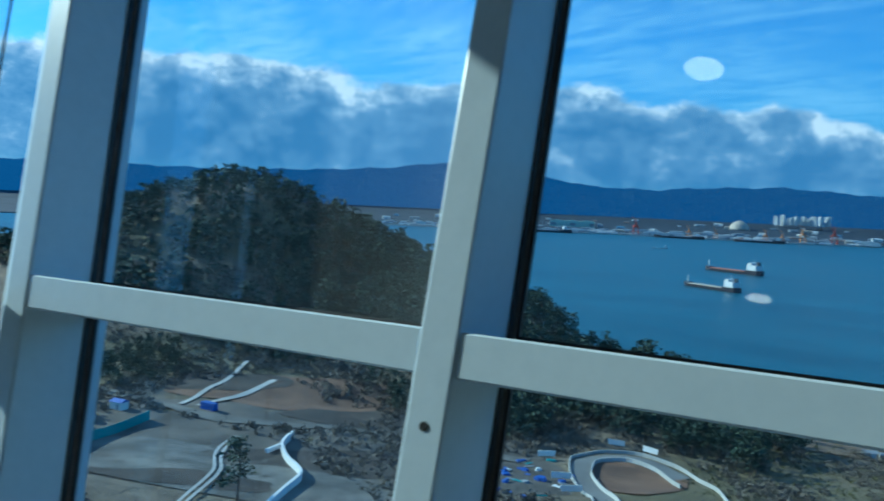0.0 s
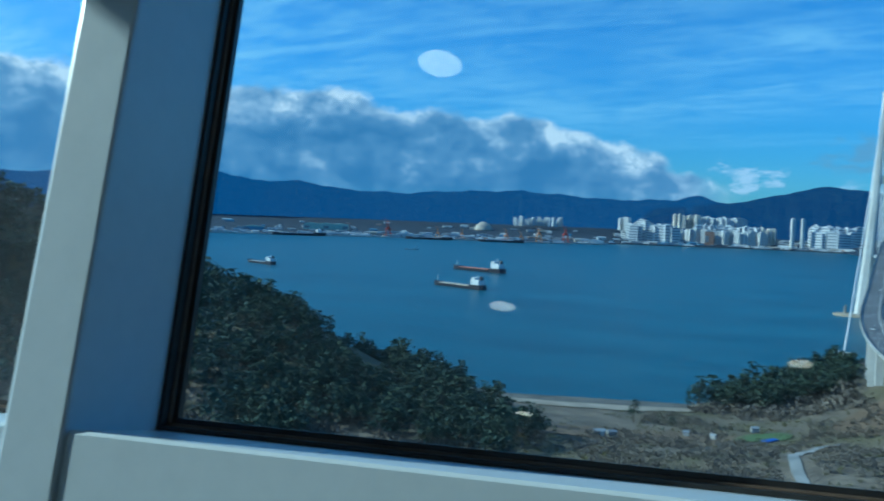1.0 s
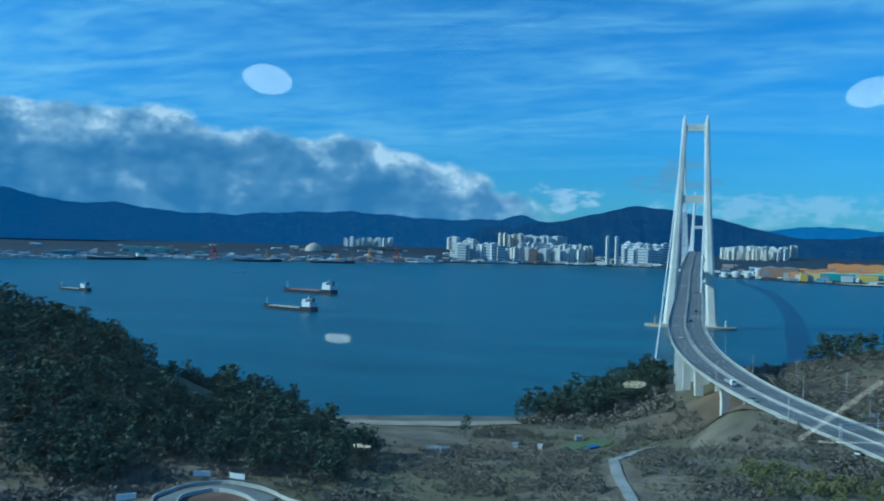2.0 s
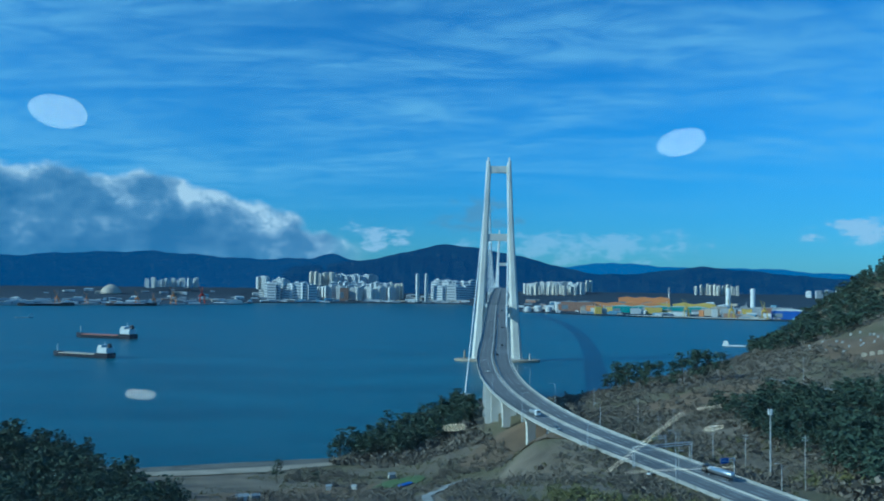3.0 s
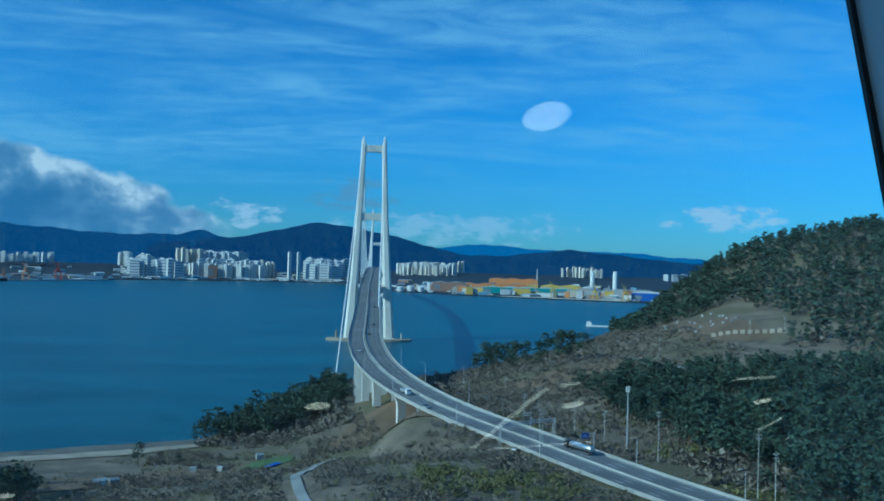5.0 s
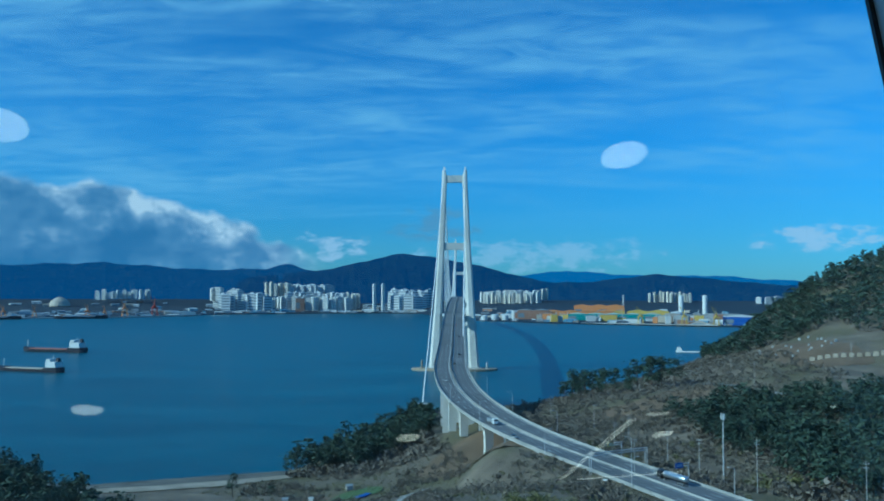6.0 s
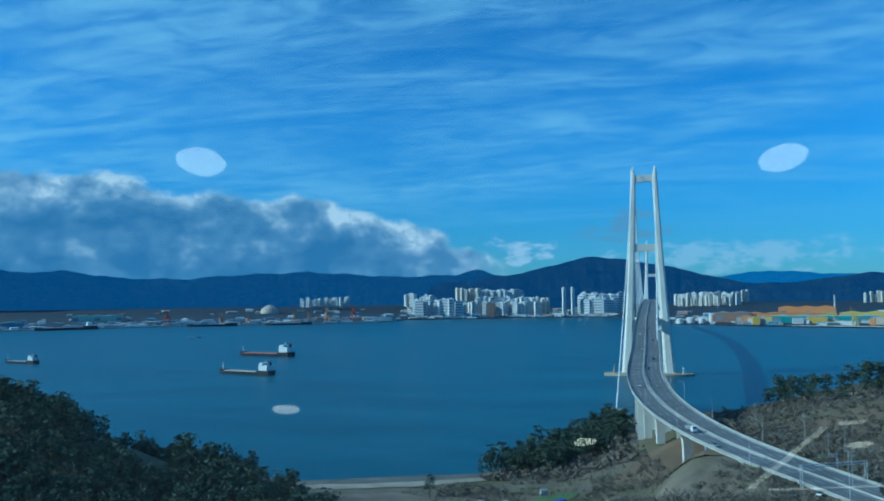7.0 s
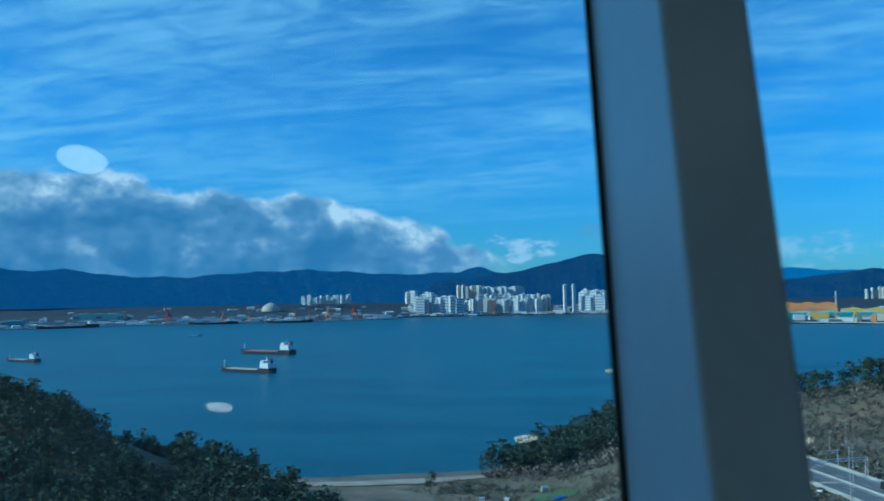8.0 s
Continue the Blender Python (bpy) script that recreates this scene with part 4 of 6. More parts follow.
wood("roadside_thicket", lambda x, y, s: (x > 118) & (patchy(x, y, 0.05, 0.3) > -0.4), (118, 320, 175, 330), 4.4, 6.0, BUSHES, (M_BROWN, ), "bare grey-brown trees below the pines", 21, False, clear=18.0)
head = lambda x, y, s: (s > 4) & (y > 466 - 0.12 * (x + 50)) & (x < -10 + 0.02 * (y - 500)) & (x > -98) & (y < 690)
wood("headland_wood", lambda x, y, s: head(x, y, s) & (s < 46) & (y > 482), (-110, 20, 460, 720), 5.0, 12.0, PINES_NEAR, (M_PINE, M_BARK), "dark green pines on the headland", 10)
wood("headland_brush", lambda x, y, s: head(x, y, s) & (s > 14), (-110, 20, 450, 700), 4.4, 6.5, BUSHES, (M_BROWN,), "bare brown trees on the headland", 11, False)
scrub = lambda x, y, s: (patchy(x, y, 0.045, 0.5) > -0.25) & ~((abs(x + 47) < 16) & (abs(y - 394) < 16)) & (s > 38)
wood("slope_scrub", scrub, (-110, 90, 225, 480), 3.2, 3.5, BUSH_FINE, (M_BROWN,), "bare grey-brown scrub on the slope", 12, False, clear=17.0)
wood("slope_bamboo", lambda x, y, s: np.hypot((x - 40) / 34, (y - 268) / 17) < 1 + 0.25 * patchy(x, y, 0.1), (0, 80, 240, 300), 2.6, 3.6, BUSH_FINE, (M_OLIVE,), "olive-green bamboo thicket below the road", 13, False, clear=15.0)
wood("low_grass", lambda x, y, s: (patchy(x, y, 0.03, 3.0) > -0.5) & (s > 30), (-130, 80, 225, 460), 3.6, 1.2, BUSHES, (M_OLIVE, ), "tufts of dry grass on the slope", 14, False, clear=15.0)
wood("shore_scrub", lambda x, y, s: (s > 25) & (y > 470 + 0.2 * x), (40, 240, 480, 900), 4.8, 4.0, BUSHES, (M_BROWN,), "bare brown scrub above the shore", 15, False)
wood("site_scrub", lambda x, y, s: (y > 205 + 0.5 * (x + 200)) & (y < 290) & (patchy(x, y, 0.06, 1.5) > -0.2), (-330, -236, 200, 290), 6.0, 4.5, BUSHES, (M_BROWN,), "brown scrub above the cut slope", 16, False)

off_site = lambda x, y: (np.hypot((x + 205) / 66, (y - 112) / 34) > 1) & (np.hypot((x + 136) / 34, (y - 215) / 40) > 1) & (np.hypot((x + 160) / 26, (y - 196) / 28) > 1) & (np.hypot((x + 268) / 40, (y - 180) / 44) > 1)
wood("site_thicket", lambda x, y, s: off_site(x, y) & (patchy(x, y, 0.05, 2.5) > -0.8), (-420, -90, 70, 262), 3.8, 3.4, BUSHES, (M_BROWN,), "bare brown scrub round the building site", 17, False)
wood("site_pines", lambda x, y, s: off_site(x, y) & (patchy(x, y, 0.04, 5.0) > 0.55), (-420, -235, 90, 262), 6.0, 8.0, PINES_NEAR, (M_PINE, M_BARK), "dark green pines above the building site", 18)


def lone_tree(x, y, tall, seed, label, group="", mat=None):
    t = thing("pine_tree", label=label, category="tree", group=group)
    r = np.random.RandomState(seed)
    top = Vector((r.uniform(-0.6, 0.6), r.uniform(-0.6, 0.6), tall * 0.86))
    g = Geo().tube([(0, 0, -0.6), top * 0.5 + Vector((0.25, 0.1, 0)), top], [0.026 * tall, 0.017 * tall, 0.006 * tall], 7)
    for i in range(6):
        a, z = r.uniform(0, 6.28), r.uniform(0.4, 0.8)
        b = top * z
        e = b + Vector((math.cos(a), math.sin(a), 0.35)) * tall * r.uniform(0.14, 0.26)
        g.tube([b, (b + e) / 2 + Vector((0, 0, 0.02 * tall)), e], [0.010 * tall, 0.007 * tall, 0.003 * tall], 5)
    part("trunk", g, M_BARK, t, "brown tapered trunk with limbs")
    q = pine_shape(seed, 420, 0.036) * tall
    ob = quads_object("crown", q, (mat or M_PINE,), np.zeros(len(q)), "dark green needle crown", "", "")
    ob.parent = t
    t.location = (x, y, h1(x, y))
    return t


for i in range(15):
    x = 84 + i * 4.6 + (i % 3) * 1.7
    if i in (8, ):
        continue
    lone_tree(x, 668 - i * 5.2 + (i * 37 % 11) - 5, 18 + (i * 53 % 9) * 0.8, 100 + i, "tall dark green pine in a row above the shore", "row of tall pines")
lone_tree(-110, 414, 11, 130, "single dark tree behind the beach")
lone_tree(-174.5, 108, 15, 131, "dark green pine beside the building site")
lone_tree(-86, 392, 7, 132, "small dark tree among the fields")

# ---- far shore ----


def at(az, d, el=None, z=0.0):
    """A place by its bearing (degrees left of the bridge) and distance, at a height or an angle above the eye's level."""
    return Vector((-math.sin(radians(az)) * d, math.cos(radians(az)) * d, z if el is None else EYE + d * math.tan(radians(el))))


SHORE_AZ = (-62, -35, -20, -17.5, -6.4, -1.8, 0.5, 2.5, 5.0, 9.0, 12.0, 16.5, 18.0, 22.8, 32.0, 41.0, 50.0, 62.0, 75.0)
SHORE_D = (2300, 2500, 2720, 2800, 2940, 3150, 3500, 4250, 4300, 4280, 4200, 4120, 3840, 3640, 3660, 3560, 3500, 3400, 3300)


def shore_d(az):
    return float(np.interp(az, SHORE_AZ, SHORE_D))


LAND_U, LAND_Z = (0.0, 0.35, 0.7, 1.0), (3.0, 16.0, 36.0, 70.0)


def far_z(az_, d):
    """Height of the far land."""
    return float(np.interp((d - shore_d(az_)) / (4740 - shore_d(az_)), LAND_U, LAND_Z))


cols = np.arange(-62, 75.1, 0.5)
g = Geo()
for az_ in cols:
    d0 = shore_d(az_)
    ring = [at(az_, d0, z=-2), at(az_, d0, z=3.0), at(az_, d0 + 0.35 * (4740 - d0), z=16.0), at(az_, d0 + 0.7 * (4740 - d0), z=36.0), at(az_, 4740, z=70.0)]
    g.v += [tuple(p) for p in ring]
n5 = 5
for i in range(len(cols) - 1):
    for j in range(n5 - 1):
        a = i * n5 + j
        g.f.append((a, a + 1, a + 1 + n5, a + n5))
# the distance's blue haze is put into this land colour
M_FARLAND = material("hazed_far_land", mottled((0.006, 0.018, 0.038), (0.017, 0.035, 0.060), 0.012, 0.06), 0.95)
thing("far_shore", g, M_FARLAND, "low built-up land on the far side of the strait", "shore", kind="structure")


def ridge(name, stops, d, depth, mat, label, seed, wob):
    """A range of hills with folded slopes, seen across the water."""
    r = random.Random(seed)
    a0, a1 = stops[0][0], stops[-1][0]
    xs, ys = [s[0] for s in stops], [s[1] for s in stops]
    g = Geo()
    rows, cnt = 9, 0
    az_ = a0
    while az_ <= a1:
        e = float(np.interp(az_, xs, ys))
        e += wob * (math.sin(az_ * 2.1 + seed) * 0.6 + math.sin(az_ * 5.3 + 2 * seed) * 0.3 + math.sin(az_ * 13.0 + seed) * 0.12)
        ztop = EYE + d * math.tan(radians(e))
        for j in range(rows):
            u = j / (rows - 1)
            fold = math.sin(az_ * 3.1 + u * 4 + seed) * math.sin(az_ * 7.7 - u * 3) * 0.5
            dd = d - depth * (1 - u) + fold * depth * 0.25 * (1 - u) * u * 4
            g.v.append(tuple(at(az_, dd, z=20 + (ztop - 20) * (u ** 0.85))))
        cnt += 1
        az_ += 0.2
    for i in range(cnt - 1):
        for j in range(rows - 1):
            a = i * rows + j
            g.f.append((a, a + rows, a + rows + 1, a + 1))
    return thing(name, g, mat, label, "hills", kind="structure", smooth=True)


ridge("backdrop", ((-62, 0.4), (-40, 0.5), (-24, 0.75), (-20.5, 0.9), (-17, 1.2), (-13, 1.15), (-10, 1.35), (-7.5, 1.55), (-5, 1.3), (-2, 1.0)), 4860, 60, M_FAR_HILLS, "far mountains, pale blue with painted haze", 2.0, 0.06)
ridge("backdrop", ((-62, 0.2), (-26, 0.35), (-20, 0.65), (-16.5, 1.0), (-13.1, 1.3), (-11, 1.0), (-8.5, 0.75), (-6.5, 0.75), (-4.5, 1.1), (-2.5, 1.65), (-0.5, 2.1), (1.5, 2.45), (3.7, 2.72), (5.5, 2.35), (8, 1.75), (9.5, 1.5), (11, 1.35), (15, 0.9)), 4790, 150, M_NEAR_HILLS, "wooded mountain beyond the town, dark blue with painted haze", 5.0, 0.05)
ridge("backdrop", ((8, 1.3), (10.3, 1.6), (11.5, 1.95), (13, 1.6), (17, 1.5), (20, 1.7), (23, 1.9), (28, 1.7), (31, 1.45), (35, 1.55), (38, 2.0), (41, 1.9), (45, 2.75), (49, 2.2), (53, 1.9), (60, 1.6), (76, 1.5)), 4820, 110, M_HILLS, "wooded mountains behind the harbour, blue with painted haze", 3.0, 0.07)

# town blocks
M_FLATS = []
for k, (c1, c2) in enumerate((((0.62, 0.62, 0.60), (0.74, 0.73, 0.70)), ((0.52, 0.54, 0.56), (0.66, 0.67, 0.68)), ((0.66, 0.60, 0.50), (0.74, 0.68, 0.58)))):
    M_FLATS.append(material("apartment_paint", by_object(c1, c2), 0.8))
M_PANES = plain("far_window_glass", (0.24, 0.27, 0.30), 0.25)


def apartment(w, d, h, mat):
    """An apartment block: walls, bands of windows, a lift house on the roof."""
    b = thing("apartment_block", label="pale tall apartment block with rows of windows", category="apartment block", group="apartment blocks of the town")
    part("wall", Geo().box((0, 0, h / 2), (w, d, h)), mat, b)
    part("roof", Geo().box((0, 0, h + 1.5), (w * 0.35, d * 0.6, 3.0)), mat, b, "lift house on the flat roof")
    floors = max(3, int(h / 6))
    for i in range(floors):
        z = h * (i + 0.55) / floors
        part("window_band", Geo().box((0, -d / 2 - 0.05, z), (w * 0.9, 0.3, h / floors * 0.42)), M_PANES, b, "dark band of windows")
    return b


MODELS = []
for k, (w, d, h) in enumerate(((34, 13, 56), (46, 13, 44), (24, 16, 66), (18, 16, 84), (56, 13, 40))):
    ob = apartment(w, d, h, M_FLATS[k % 3])
    MODELS.append(ob)
used = set()


def block_at(model, az_, d, el_base, el_top, yaw=0.0, tint=None):
    """Sets up one block so that it stands between two angles of height."""
    p = at(az_, d, z=min(far_z(az_, d) - 1.0, EYE + d * math.tan(radians(el_base))) if el_base < -0.3 else EYE + d * math.tan(radians(el_base)) - 20)
    tall = EYE + d * math.tan(radians(el_top)) - p.z
    base = MODELS[model]
    h0 = (56, 44, 66, 84, 40)[model]
    s = tall / h0
    m = Matrix.Translation(p) @ Matrix.Rotation(radians(az_ + yaw), 4, "Z")
    if model in used:
        ob = copy_thing(base, m)
    else:
        used.add(model)
        ob = base
    ob.matrix_basis = m
    ob.scale = (max(0.36, min(0.8, s * 0.66)), max(0.5, min(1.0, s * 0.8)), s)
    return ob


rnd = random.Random(11)
# left bearing, right bearing, distance, foot, top (degrees), how many, model
for a0, a1, d, e0, e1, n, mod in ((16.4, 15.7, 4420, -0.3, 0.30, 3, 0), (15.3, 14.3, 4480, -0.3, 0.15, 5, 0), (15.8, 12.7, 4330, -0.95, -0.12, 8, 4), (15.0, 13.0, 4380, -0.8, -0.15, 6, 1),
                                  (12.8, 11.2, 4640, 0.0, 0.60, 9, 2), (11.4, 8.4, 4660, 0.05, 0.48, 12, 1), (12.4, 7.2, 4400, -1.0, -0.28, 20, 0), (11.5, 7.6, 4460, -0.7, -0.05, 14, 1),
                                  (7.6, 6.6, 4450, -1.0, -0.05, 4, 2), (4.6, 1.8, 4460, -0.65, 0.20, 9, 1), (4.4, 2.0, 4400, -0.9, -0.2, 8, 4), (-1.6, -5.6, 4500, -0.55, 0.12, 16, 0), (-1.8, -5.2, 4440, -0.6, -0.1, 10, 2),
                                  (-5.4, -6.2, 4560, -0.2, 0.25, 3, 2), (-12.9, -15.6, 4550, -0.55, 0.05, 12, 2), (23.5, 20.2, 4560, -0.2, 0.10, 13, 0), (-19.5, -23.5, 4450, -0.55, -0.2, 6, 4)):
    n = int(n * 1.4)
    for i in range(n):
        az_ = a0 + (a1 - a0) * (i + 0.5) / n + rnd.uniform(-0.1, 0.1)
        block_at(mod, az_, d + rnd.uniform(-30, 30), e0 + rnd.uniform(-0.05, 0.05), e1 + rnd.uniform(-0.12, 0.1), rnd.choice((-32, -20, 12, 25, 40)) + rnd.uniform(-6, 6))
for az_ in (5.62, 5.02):
    ob = block_at(3, az_, 4380, -0.85, 0.62, 20)
    tagged(ob, "slim white twin tower block", group="twin towers")

# low harbour and town buildings, one by one
M_LOW = [plain("low_building_white", (0.62, 0.63, 0.62)), plain("low_building_grey", (0.34, 0.36, 0.38)), plain("low_building_blue", (0.16, 0.30, 0.42)), plain("low_building_brown", (0.34, 0.20, 0.14)), plain("low_building_tan", (0.48, 0.42, 0.34))]
M_SHEDS = material("shed_paint", by_island((0.22, 0.27, 0.32), (0.70, 0.70, 0.68)), 0.7)
LOWS = []
for k, mt in enumerate(M_LOW):
    b = thing("shed_building", label="low %s harbour building with a shallow roof" % ("white", "grey", "blue", "brick-brown", "tan")[k], category="building", group="low buildings on the far shore")
    part("wall", Geo().box((0, 0, 4.0), (30, 16, 8.0)), mt, b)
    g = Geo()
    g.loft([[(a, -8.6, 8.0), (a, 8.6, 8.0), (a, 0.0, 10.6)] for a in (-15.5, 15.5)])
    part("roof", g, M_GREYROOF if k % 2 else mt, b, "shallow pitched roof")
    part("door", Geo().box((-4, -8.1, 2.4), (6, 0.3, 4.6)), M_PANES, b, "dark sliding door")
    b.matrix_world = pose(*at(20 + k, 4200, z=9.0), 0, 0, 20)
    LOWS.append(b)
for i in range(285):
    az_ = rnd.uniform(-24, 50) if i < 215 else rnd.uniform(-20, 16)
    d0 = shore_d(az_)
    f = rnd.random() ** 1.6
    d = d0 + 25 + f * min(900, 4600 - d0)
    z = far_z(az_, d)
    s = rnd.uniform(0.4, 1.15)
    ob = copy_thing(LOWS[rnd.choice((0, 0, 0, 1, 1, 2, 3, 4))], pose(*at(az_, d, z=z - 0.3), 0, 0, az_ + rnd.uniform(-30, 30)))
    ob.scale = (s * rnd.uniform(0.7, 1.6), s, s * rnd.uniform(0.7, 1.5))


g = Geo()
rnd3 = random.Random(33)
for i in range(260):
    az_ = rnd3.uniform(17.5, 50) if i < 170 else rnd3.uniform(2, 17)
    d = shore_d(az_) + 18 + rnd3.random() ** 1.5 * 380
    p, k = at(az_, d, z=far_z(az_, d)), rnd3.uniform(0.4, 0.9)
    w, dp, h, yaw = 30 * k * rnd3.uniform(0.6, 3.0), 16 * k, 8 * k * rnd3.uniform(0.6, 1.6), az_ + rnd3.uniform(-10, 10)
    g.box((p.x, p.y, p.z + h / 2 - 0.5), (w, dp, h), yaw)
    g.box((p.x, p.y, p.z + h + 0.1), (w * 1.03, dp * 1.05, 1.2), yaw, 0.75)
thing("quay_sheds", g, M_SHEDS, "pale low sheds and stacked boxes along the quay", "sheds", kind="stuff")
# pale quay along the water's edge
quay_ring = []
for i in range(130):
    az_ = 17.0 + i * 0.28
    a, b = at(az_, shore_d(az_) - 7), at(az_, shore_d(az_) + 7)
    quay_ring.append([(a.x, a.y, -2.0), (b.x, b.y, -2.0), (b.x, b.y, 5.0), (a.x, a.y, 5.0)])
thing("quay", Geo().loft(quay_ring), M_CONCRETE, "long pale concrete quay of the harbour", "quay", kind="structure")


def hall(name, az_, d, z, w, dp, h, mat, roof, label, yaw=0.0):
    b = thing(name, label=label, category="industrial hall")
    part("wall", Geo().box((0, 0, h / 2), (w, dp, h)), mat, b)
    n = max(1, int(w / 60))
    for i in range(n):
        x0 = -w / 2 + w * i / n
        g = Geo()
        g.loft([[(x0 + 0.4, y, h), (x0 + w / n - 0.4, y, h), (x0 + w / n / 2, y, h + w / n * 0.05 + 2)] for y in (-dp / 2 - 0.5, dp / 2 + 0.5)])
        part("roof", g, roof, b, "ridged sheet roof")
    for i in range(max(2, int(w / 30))):
        part("wall_panel", Geo().box((-w / 2 + w * (i + 0.5) / max(2, int(w / 30)), -dp / 2 - 0.2, h * 0.45), (w / max(2, int(w / 30)) * 0.8, 0.4, h * 0.5)), mat if i % 3 else M_PANES, b)
    b.matrix_world = pose(*at(az_, d, z=far_z(az_, d) - 0.5), 0, 0, az_ + yaw)
    return b


hall("steelworks_hall", -9.6, 3320, 12, 190, 70, 46, M_ORANGE, M_ORANGE, "huge orange steelworks hall")
hall("steelworks_hall", -8.3, 3230, 9, 260, 60, 28, M_ORANGE, M_ORANGE, "long lower orange steelworks hall")
hall("steelworks_hall", -10.6, 3120, 7, 330, 50, 22, M_TEAL, M_GREENROOF, "long teal and pale green works hall")
hall("steelworks_hall", -12.8, 3180, 8, 150, 50, 30, M_YELLOW, M_YELLOW, "yellow sheet-metal works hall")
hall("steelworks_hall", -16.0, 3050, 6, 260, 40, 20, M_LOW[0], M_GREYROOF, "long pale works hall")
hall("steelworks_hall", -5.2, 3200, 8, 120, 50, 34, M_LOW[3], M_GREYROOF, "brick-brown works hall by the water")
hall("storage_hall", -18.6, 2860, 4, 110, 46, 26, M_BLUE, M_LOW[0], "blue waterfront hall with a white roof")
hall("warehouse", 36.2, 4060, 7, 210, 60, 26, M_GREENROOF, M_GREENROOF, "long pale green warehouse on the quay")
hall("warehouse", 30.2, 3720, 5, 170, 50, 12, M_LOW[0], M_LOW[0], "long low white warehouse on the quay")
hall("warehouse", 41.0, 3800, 6, 90, 40, 16, M_LOW[2], M_GREENROOF, "blue-grey warehouse on the quay")
hall("brick_tower_hall", 10.6, 4330, 10, 44, 30, 66, M_LOW[3], M_GREYROOF, "dark brown block by the waterfront")
hall("terminal_hall", 18.0, 3870, 4, 90, 36, 14, M_LOW[0], M_LOW[0], "white ferry terminal on the quay")


rnd2 = random.Random(21)
for i in range(46):
    az_ = rnd2.uniform(-18.5, -4.0)
    d = shore_d(az_) + rnd2.uniform(30, 420)
    w, dp, h = rnd2.uniform(14, 60), rnd2.uniform(10, 30), rnd2.uniform(8, 30)
    mt, word = rnd2.choice(((M_ORANGE, "orange"), (M_LOW[4], "tan"), (M_LOW[0], "white"), (M_LOW[3], "rust-brown"), (M_LOW[1], "grey"), (M_YELLOW, "yellow")))
    b = thing("works_building", label="%s steelworks building with a flat roof" % word, category="building", group="steelworks buildings")
    part("wall", Geo().box((0, 0, h / 2), (w, dp, h)), mt, b)
    part("roof", Geo().box((w * rnd2.uniform(-0.2, 0.2), 0, h + 1.2), (w * rnd2.uniform(0.3, 0.8), dp * 0.7, 2.4)), M_GREYROOF, b, "raised grey roof")
    part("stack", Geo().tube([(w * 0.3, 0, h), (w * 0.3, 0, h + rnd2.uniform(4, 16))], 1.2, 8), M_STEEL, b, "thin steel stack")
    b.matrix_world = pose(*at(az_, d, z=far_z(az_, d) - 0.5), 0, 0, az_ + rnd2.uniform(-12, 12))


def silo(az_, d, z, r, h, mat, label, dome=0.3, cat="tank", name="storage_tank"):
    n = 20
    prof = [(1.0, 0.0), (1.0, 1.0), (0.8, 1.0 + dome * 0.5), (0.4, 1.0 + dome * 0.85), (0.05, 1.0 + dome)]
    g = Geo().loft([[(r * k * math.cos(t), r * k * math.sin(t), h * q if q <= 1 else h + (q - 1) * r) for t in (2 * math.pi * i / n for i in range(n))] for k, q in prof])
    ob = thing(name, g, mat, label, cat, "round tanks and silos")
    ob.location = at(az_, d, z=far_z(az_, d) - 0.5)
    return ob


for az_, d, r, h in ((-1.9, 3160, 13, 16), (-2.6, 3170, 15, 18), (-3.3, 3150, 12, 16), (-3.9, 3230, 10, 26), (-14.6, 3120, 24, 26)):
    silo(az_, d, 4, r, h, M_LOW[0], "white round storage tank on the far shore")
for az_ in (-14.9, -16.4):
    silo(az_, 3250, 8, 9, 86, M_WHITE, "slim tall white silo", 0.2)
silo(25.5, 4420, 18, 50, 6, M_LOW[4], "pale grey domed stockpile", 0.8, "stockpile", "stockpile")
stack = thing("chimney", Geo().tube([at(-11.2, 3300, z=5), at(-11.2, 3300, z=100)], [4.0, 2.4], 10), M_STEEL, "slim grey works chimney", "chimney")


def gantry_crane(az_, d, z, s, mat, label):
    """A quay crane: four legs, a boom, a tower and stays."""
    c = thing("quay_crane", label=label, category="crane", group="quay cranes")
    for x in (-9, 9):
        for y in (-7, 7):
            part("leg", Geo().tube([(x, y, 0), (x * 0.7, y * 0.7, 26)], 1.1, 5), mat, c)
    part("platform", Geo().box((0, 0, 27), (20, 15, 2.6)), mat, c)
    part("machine_house", Geo().box((0, 2, 31), (9, 9, 6)), mat, c)
    part("mast", Geo().tube([(0, 0, 28), (0, 0, 56)], [1.5, 0.8], 5), mat, c)
    part("boom", Geo().tube([(0, -4, 32), (-16, -12, 58), (-20, -16, 64)], [1.3, 1.0, 0.6], 5), mat, c)
    part("stay", Geo().tube([(0, 0, 56), (-18, -14, 61)], 0.4, 4), mat, c)
    c.matrix_world = pose(*at(az_, d, z=z), 0, 0, az_ + 15) @ Matrix.Diagonal((s, s, s, 1))


for az_, s in ((19.9, 1.35), (21.7, 1.25), (32.0, 1.3), (28.6, 0.9), (26.9, 0.8), (23.9, 0.9), (22.9, 0.8)):
    gantry_crane(az_, shore_d(az_) + 30, 3, s, M_ORANGE if s < 1.3 else M_RED, "tall orange-red quay crane")
for az_ in (-12.3, -15.1, -10.5 - 6.6):
    gantry_crane(az_, shore_d(az_) + 14, 3, 0.95, M_YELLOW, "yellow quay crane at the steelworks")
